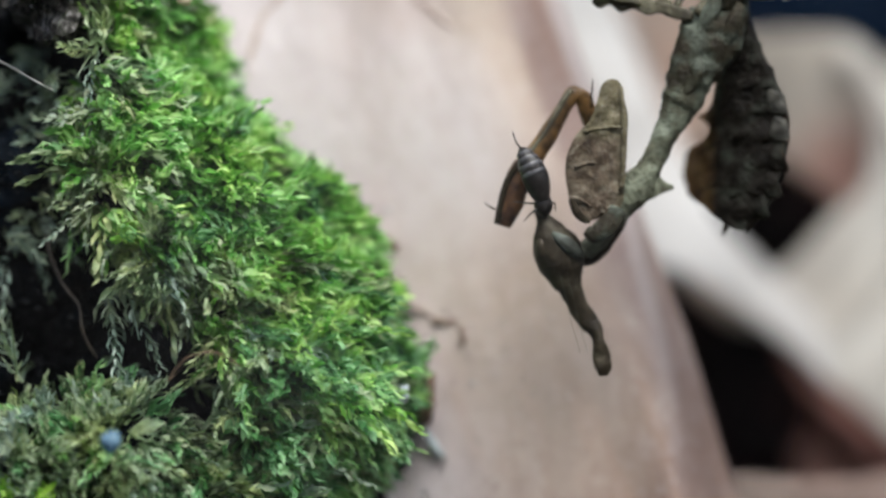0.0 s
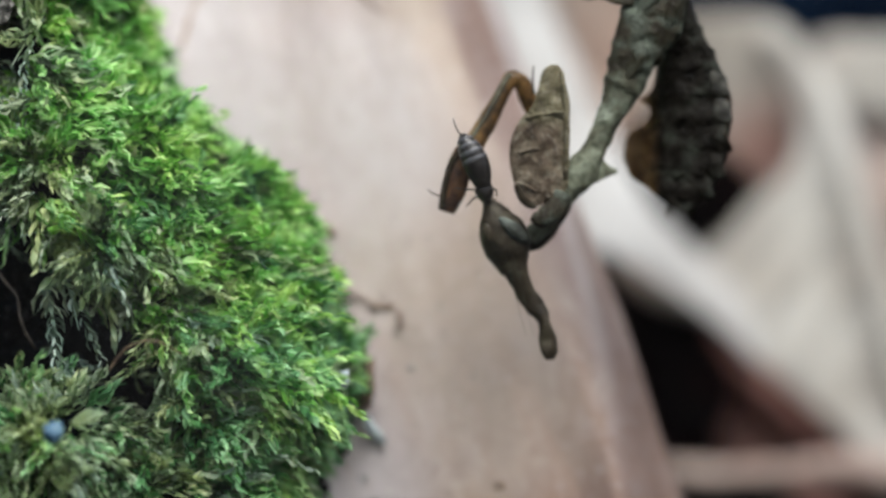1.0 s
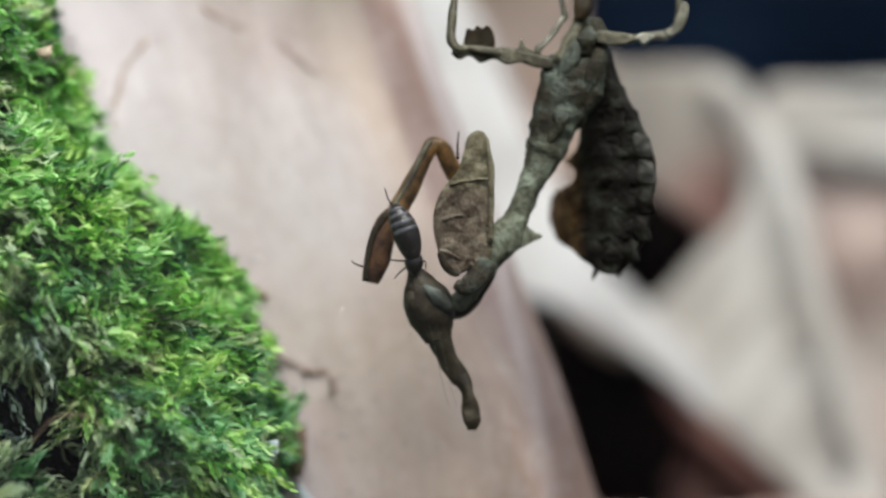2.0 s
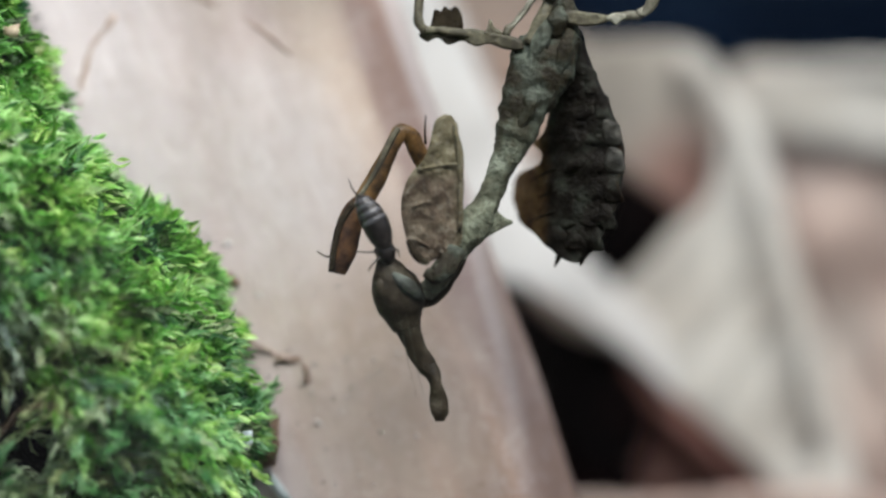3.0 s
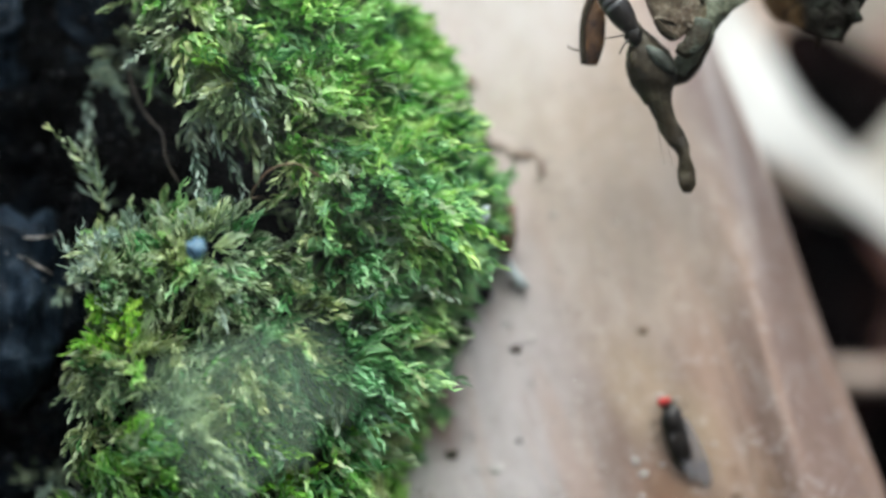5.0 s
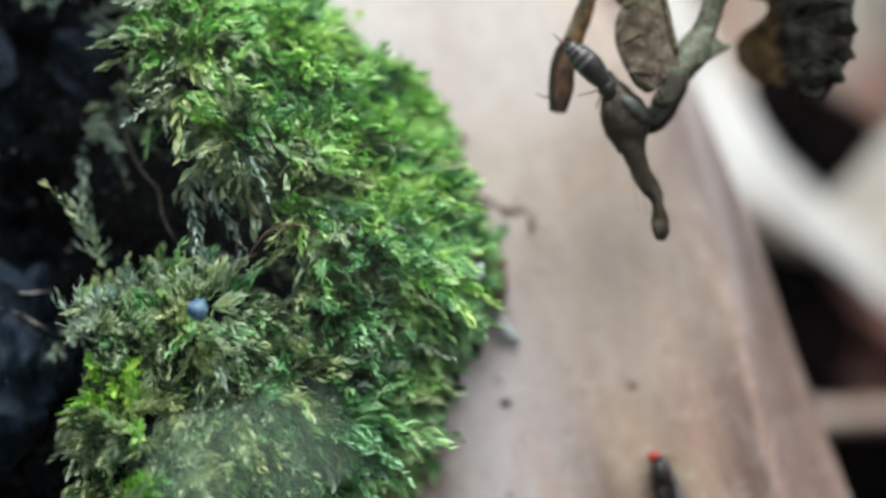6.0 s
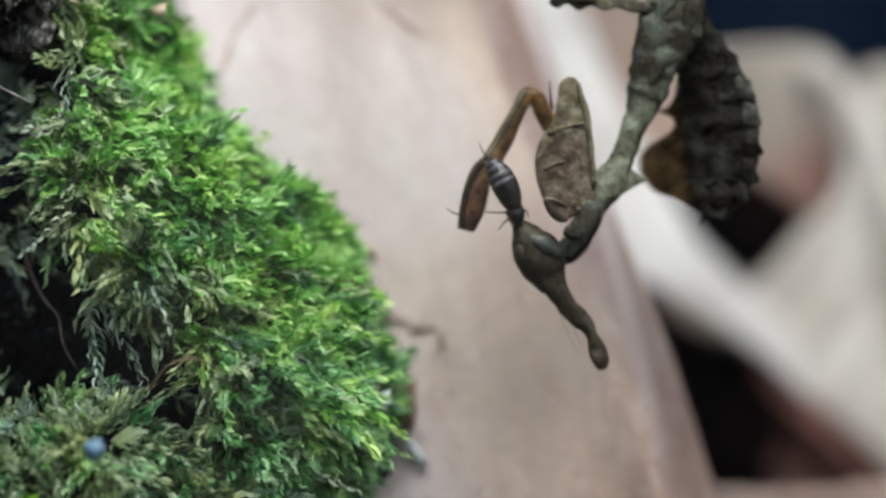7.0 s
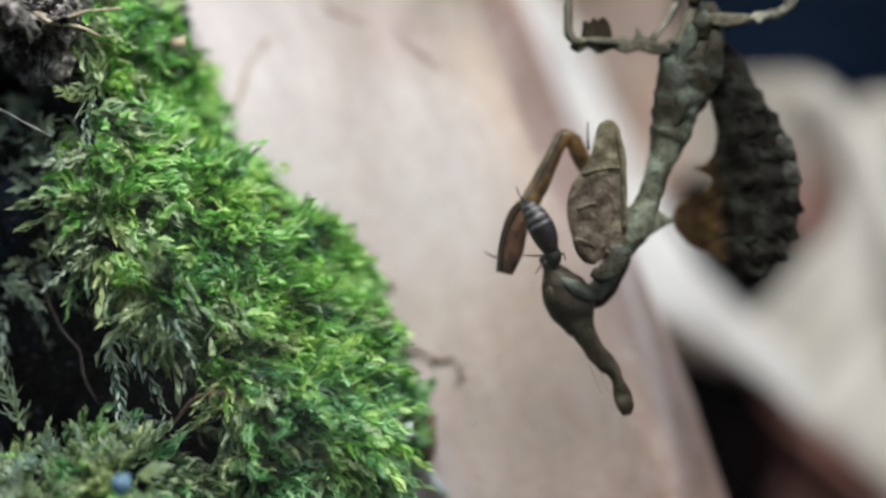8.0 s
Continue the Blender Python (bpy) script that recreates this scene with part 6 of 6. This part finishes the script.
fibre("thin pale bluish thread across the dark hollow", [(-18.4, 0.8, 10.4), (-16.6, 0.6, 9.6), (-14.7, 0.6, 8.6)], 0.06, STRAW)
fibre("thin straw-coloured stalk lying on the moss", [(-14.4, -1.0, 12.45), (-13.95, -1.2, 12.62), (-13.0, -1.3, 12.9), (-11.8, -1.2, 13.02)], 0.09, HAY)
fibre("bent straw-coloured stalk lying on the moss", [(-14.9, -1.0, 12.9), (-14.3, -1.2, 12.5), (-13.3, -1.3, 12.35), (-12.6, -1.2, 12.0)], 0.11, HAY)
lump("dry_moss_flake", "small tan dry flake in the moss", "moss", -10.1, 12.3, (0.32, 0.14, 0.22), HAY, 0, "", 0.9, 2.4)
fibre("bent brown rootlet in the dark hollow", [(-15.5, 3.6, 3.6), (-15.2, 2.8, 2.6), (-14.5, 2.0, 1.4), (-13.8, 1.6, 0.6), (-13.6, 1.5, -0.4), (-13.1, 1.8, -1.4)], 0.10, DIRT)
fibre("pale rootlet lying across the soil", [(-21.0, 2.4, -3.3), (-19.4, 1.9, -4.0), (-18.2, 2.2, -4.7)], 0.10, CLOD)
fibre("pale rootlet lying across the soil", [(-21.2, 2.4, -2.9), (-19.2, 1.9, -3.3), (-17.9, 2.2, -3.2)], 0.09, CLOD)
fibre("thin brown rootlet between the moss shoots", [(-9.9, -1.5, -2.0), (-9.2, -2.2, -1.2), (-8.2, -2.4, -0.9), (-7.2, -1.8, -1.4)], 0.05, TAN)

for x, z, r, out in ((-11.4, -4.0, 0.38, 2.1),):
    ob = part("water_drop", ball((0, 0, 0), r, (0, 0, 0), None, 0.35, 3), WATER, None, "water drop caught on moss leaves, its blue glint put into the colour")
    ob.location = Vector(moss_top(x, z, out)) * MM
    tagged(ob, "", "water drop", "drops on the moss")


def slate_stone(label, at, size, seed):
    root = thing("slate_stone", at, label, "stone", "dark stones in the hollow")
    bm = ball((0, 0, 0), size, (0, 0, 0), None, 0.35, 5)
    shift = Vector((seed * 2.3, seed, 0))
    for v in bm.verts:
        v.co += noise.noise_vector(v.co * 0.5 + shift) * 0.5 + noise.noise_vector(v.co * 1.7 + shift) * 0.14 + noise.noise_vector(v.co * 6.0 + shift) * 0.03
    part("stone", bm, SLATE, root)
    rng = random.Random(seed)
    for k in range(16):
        a, b = rng.uniform(0, 6.28), rng.uniform(0.2, 0.95)
        r = rng.uniform(0.04, 0.13)
        c = (size[0] * b * math.cos(a), -size[1] * math.sqrt(max(0.0, 1 - b * b)) - 0.05, size[2] * b * math.sin(a))
        part("crumb", ball(c, (r, r * 0.7, r * 0.8), (0, 0, 0), None, 1.0, 1), GREYCRUMB, root, "", False)


slate_stone("smooth wet slate-blue stone half buried in dark soil", (-19.9, 3.6, -6.0), (2.1, 2.6, 3.5), 3)
slate_stone("rounded dark slate-grey stone in the hollow", (-21.2, 5.4, 5.4), (2.0, 2.0, 2.8), 5)
slate_stone("small dark slate-grey stone in the hollow", (-16.9, 4.8, 6.0), (1.5, 1.5, 1.7), 8)


def soil_clod():
    at = (-14.9, 5.6, 12.6)
    root = thing("soil_clod", at, "grey-brown crumbly soil clod above the hollow", "soil")
    bm = ball((0, 0, 0), (1.9, 6.6, 1.5), (0, 0, 0), None, 0.6, 5)
    for v in bm.verts:
        v.co += noise.noise_vector(v.co * 0.9) * 0.7 + noise.noise_vector(v.co * 2.6 + Vector((5, 0, 0))) * 0.4 + noise.noise_vector(v.co * 7.0) * 0.14
    part("clod", bm, CLOD, root, "", False)
    rng = random.Random(12)
    for k in range(70):
        a, b = rng.uniform(0, 6.28), rng.uniform(0.2, 1.0)
        x, z, r = at[0] + 1.8 * b * math.cos(a), at[2] + 1.6 * b * math.sin(a), rng.uniform(0.08, 0.24)
        part("crumb", ball((x, at[1] - 6.6 * math.sqrt(max(0.0, 1 - 0.8 * b * b)), z), (r, r * 0.9, r * 0.7), at, None, 1.2, 2), CLOD, root, "", False)


soil_clod()


# ---- the front glass, with a film of damp where the moss nearly touches it ----
def glass_material(name, cloud):
    m, nt, bsdf = blank(name)
    out = nt.nodes["Material Output"]
    clear, mix = nt.nodes.new("ShaderNodeBsdfTransparent"), nt.nodes.new("ShaderNodeMixShader")
    nt.links.new(clear.outputs["BSDF"], mix.inputs[1])
    if cloud:
        bsdf.inputs["Base Color"].default_value = (0.45, 0.66, 0.48, 1)
        bsdf.inputs["Roughness"].default_value = 0.6
        at = place_of(nt)
        veil = ramp_of(nt, noise_of(nt, at, 0.3, 3.0, 0.55), [(0.36, (0.03, 0.03, 0.03)), (0.62, (0.10, 0.10, 0.10))])
        away = nt.nodes.new("ShaderNodeVectorMath")
        away.operation = "DISTANCE"
        nt.links.new(at, away.inputs[0])
        away.inputs[1].default_value = (-8.9 * MM, -7.9 * MM, -9.7 * MM)
        thin = nt.nodes.new("ShaderNodeMapRange")
        thin.inputs["From Min"].default_value, thin.inputs["From Max"].default_value = 4.4 * MM, 2.2 * MM
        nt.links.new(away.outputs["Value"], thin.inputs["Value"])
        nt.links.new(mixed(nt, (0, 0, 0), veil, thin.outputs["Result"]), mix.inputs["Fac"])
        nt.links.new(bsdf.outputs["BSDF"], mix.inputs[2])
    else:
        gloss = nt.nodes.new("ShaderNodeBsdfGlossy")
        gloss.inputs["Roughness"].default_value = 0.02
        mix.inputs["Fac"].default_value = 0.002
        nt.links.new(gloss.outputs["BSDF"], mix.inputs[2])
        # a pale veil round one spot of the pane, painted for glare on the glass
        at = place_of(nt)
        spot = nt.nodes.new("ShaderNodeVectorMath")
        spot.operation = "DISTANCE"
        nt.links.new(at, spot.inputs[0])
        spot.inputs[1].default_value = (-4.0 * MM, -9.0 * MM, 1.5 * MM)
        reach = nt.nodes.new("ShaderNodeMapRange")
        reach.inputs["From Min"].default_value, reach.inputs["From Max"].default_value = 13.0 * MM, 3.0 * MM
        nt.links.new(spot.outputs["Value"], reach.inputs["Value"])
        haze = nt.nodes.new("ShaderNodeBsdfDiffuse")
        haze.inputs["Color"].default_value = (0.75, 0.76, 0.78, 1)
        both = nt.nodes.new("ShaderNodeMixShader")
        haze_amount = ramp_of(nt, noise_of(nt, at, 0.15, 3.0, 0.55), [(0.35, (0.002, 0.002, 0.002)), (0.65, (0.009, 0.009, 0.009))])
        nt.links.new(mixed(nt, (0, 0, 0), haze_amount, reach.outputs["Result"]), both.inputs["Fac"])
        nt.links.new(mix.outputs["Shader"], both.inputs[1])
        nt.links.new(haze.outputs["BSDF"], both.inputs[2])
        mix = both
    nt.links.new(mix.outputs["Shader"], out.inputs["Surface"])
    return m


pane = slab("window_1", (-90, -9.0, -50), (110, -8.0, 60), glass_material("front_glass", False), "clear front glass of the case", "glass")
pane.visible_shadow = False
film = part("condensation", plate([(-12.4, -7.9), (-11.2, -7.5), (-9.6, -7.2), (-8.0, -6.6), (-6.6, -6.4), (-5.8, -7.4), (-5.0, -8.6), (-5.6, -9.6), (-6.6, -10.0), (-7.0, -11.2), (-8.2, -11.6), (-9.4, -12.8), (-10.6, -13.0), (-11.4, -11.6), (-12.2, -10.4), (-12.8, -9.2)],
                              lambda x, z: -7.9, 0.03, 0.25), glass_material("damp_film", True), None, "thin milky film of damp on the glass")
tagged(film, "", "condensation")
film.visible_shadow = False


# ---- what moves: the mantis rocks, nods and wags its abdomen; its prey goes with it ----
ROCK = [  # seconds, sideways and upward shift in mm, lean in degrees
    (0, -0.00, -0.00, -0.0),
    (0.2, -0.20, 0.08, -0.8),
    (1, 0.26, -0.05, -0.3),
    (1.5, -0.02, -0.04, -1.0),
    (1.8, -0.45, -0.17, 0.1),
    (2, -0.32, 0.10, -1.8),
    (3.5, -1.00, 0.17, -2.7),
    (3.8, -0.86, 0.21, -2.9),
    (3.9, -0.58, 0.22, -2.6),
    (4, -0.83, 0.72, -3.0),
    (4.1, -0.37, 0.51, -3.4),
    (4.5, -0.74, 0.59, -4.9),
    (5, -0.86, 0.41, -6.8),
    (6.4, -1.35, 1.33, -4.8),
    (6.5, -0.18, 1.88, -7.4),
    (6.6, 0.23, 1.23, -7.0),
    (6.7, -0.09, 0.79, -6.5),
    (6.8, 0.44, 0.94, -5.6),
    (6.9, -0.78, 0.21, -4.8),
    (7, -0.80, 0.45, -3.9),
    (7.1, 0.62, 0.49, -4.0),
    (7.2, -1.42, 0.01, -4.2),
    (7.3, -0.86, 0.23, -4.3),
    (7.4, -1.37, 0.05, -4.4),
    (7.5, -0.23, -0.04, -4.6),
    (7.6, -1.06, 0.06, -4.8),
    (7.7, -2.02, -0.15, -4.9),
    (7.8, 1.10, -0.03, -5.1),
    (7.9, -0.42, -0.37, -5.3),
    (8, -0.85, 0.04, -5.4),
]
NOD = [(0, 0.0), (0.2, 0.5), (1, 1.0), (1.5, 3.0), (1.8, 1.0), (2, 3.5), (3.5, 5.0), (3.8, 5.5), (3.9, 6.5), (5, 12.5), (6.4, 7.0), (6.5, 4.0), (6.7, 0.5), (7, -4.0), (7.5, -4.5), (8, 0.5)]
WAG = [  # seconds, shift in mm, lean and turn in degrees
    (0, -0.00, -0.00, 0.1, -33.6),
    (0.2, 0.02, -0.00, 2.1, -34.4),
    (1, 0.04, 0.04, 0.1, -31.9),
    (1.5, 0.10, 0.09, -0.9, -33.8),
    (1.8, -0.00, 0.13, -0.9, -33.9),
    (2, 0.08, 0.05, 0.5, -31.9),
    (3.5, 0.13, 0.00, 3.7, -32.9),
    (3.8, 0.19, 0.03, 2.9, -34.3),
    (5.2, 0.20, -0.50, 0.0, -30.0),
    (6.3, 0.40, -0.95, -4.0, -20.0),
    (6.4, 0.40, -1.18, -8.4, -14.0),
    (6.5, 0.62, -1.47, -13.5, -14.0),
    (6.6, 0.51, -1.29, -8.3, -12.0),
    (6.7, 0.41, -1.10, -1.0, -8.0),
    (6.8, 0.30, -0.80, -1.0, -10.0),
    (6.9, 0.10, -0.30, -0.9, -24.0),
    (7, -0.01, -0.12, -0.9, -24.4),
    (7.1, 0.67, -0.76, 1.6, -10.0),
    (7.2, -0.01, -0.12, -0.9, -30.0),
    (7.3, 0.28, -0.39, 0.2, -24.0),
    (7.4, 0.05, -0.17, -0.7, -30.0),
    (7.5, 0.56, -0.65, 1.2, -14.0),
    (7.6, 0.28, -0.39, 0.2, -22.0),
    (7.7, -0.01, -0.12, -0.9, -29.4),
    (7.8, 0.73, -0.81, 1.8, -4.0),
    (7.9, 0.16, -0.28, -0.3, -22.0),
    (8, 0.69, -0.88, 1.3, -22.0),
]
FOLD = [(0, 0.0, 0.00, -0.00), (0.2, 0.7, -0.04, 0.04), (1, -1.0, -0.08, 0.09), (1.5, 0.1, -0.12, 0.04), (1.8, -0.3, 0.02, 0.01), (2, -1.5, -0.05, 0.10), (3.5, 0.3, -0.10, -0.06), (3.8, 1.1, -0.23, -0.04), (3.9, -1.6, -0.16, -0.02), (6.4, -5.8, -0.65, 0.06), (6.5, -0.3, -0.69, -0.15), (6.7, 1.0, -0.60, 0.00), (7, 1.0, -0.52, 0.02), (7.5, 2.2, -0.38, 0.08), (8, 2.3, -0.14, 0.05)]
RAISE = [(0, 0.0), (0.2, 0.2), (1, -0.8), (1.5, 0.4), (1.8, -0.3), (2, 1.1), (3.5, 0.5), (3.8, 0.7), (6.4, -9.5), (6.5, -6.7), (6.7, -2.6), (7, -3.1), (7.5, 2.3), (8, 3.2)]
PREY_ROWS = [  # seconds, shift in mm, lean in degrees
    (0, -0.00, -0.00, 0.0),
    (0.2, -0.12, 0.04, -0.2),
    (1, 0.14, -0.09, 0.1),
    (1.5, 0.04, -0.17, -0.1),
    (1.8, -0.34, -0.29, 1.3),
    (2, 0.07, -0.30, 2.3),
    (3.5, -0.19, -0.08, -6.2),
    (3.8, -0.14, -0.13, -2.8),
    (3.9, 0.25, -0.06, -7.3),
    (4, -0.49, 0.36, -7.8),
    (4.1, -0.02, 0.12, -8.4),
    (4.5, -0.35, 0.11, -10.6),
    (5, 0.57, -0.03, -13.3),
    (6.4, -0.47, 1.51, -20.9),
    (6.5, 0.97, 1.75, -15.7),
    (6.6, 1.36, 1.02, -13.1),
    (6.7, 1.01, 0.50, -10.5),
    (6.8, 1.37, 0.57, -8.1),
    (6.9, -0.01, -0.25, -5.7),
    (7, -0.20, -0.09, -3.3),
    (7.1, 1.27, -0.07, -3.1),
    (7.2, -0.72, -0.57, -3.0),
    (7.3, -0.10, -0.38, -2.9),
    (7.4, -0.56, -0.59, -2.7),
    (7.5, 0.63, -0.70, -2.6),
    (7.6, -0.13, -0.59, -2.7),
    (7.7, -1.03, -0.79, -2.8),
    (7.8, 2.16, -0.67, -3.0),
    (7.9, 0.70, -0.99, -3.1),
    (8, 0.34, -0.57, -3.2),
]

def motions():
    sway = [(t, pose((HANG[0] + x) * MM, HANG[1] * MM, (HANG[2] + z) * MM, 0, lean, 0)) for t, x, z, lean in ROCK]
    walk(MANTIS, sway)
    arm = AMBERLEG.location.copy()
    walk(AMBERLEG, [(t, pose(arm.x + x * MM, arm.y, arm.z + z * MM, 0, a, 0)) for t, a, x, z in FOLD])
    walk(SPREAD, [(t, pose(*arm, 0, a, 0)) for t, a in RAISE])
    walk(PREY, [(t, pose((SHOULDER[0] + x) * MM, SHOULDER[1] * MM, (SHOULDER[2] + z) * MM, 0, lean, 0)) for t, x, z, lean in PREY_ROWS])
    neck, waist = HEADPART.location.copy(), ABDOMEN.location.copy()
    walk(HEADPART, [(t, pose(*neck, 0, a, 0)) for t, a in NOD])
    walk(ABDOMEN, [(t, pose(waist.x + x * MM, waist.y, waist.z + z * MM, 0, lean, yaw)) for t, x, z, lean, yaw in WAG])


motions()
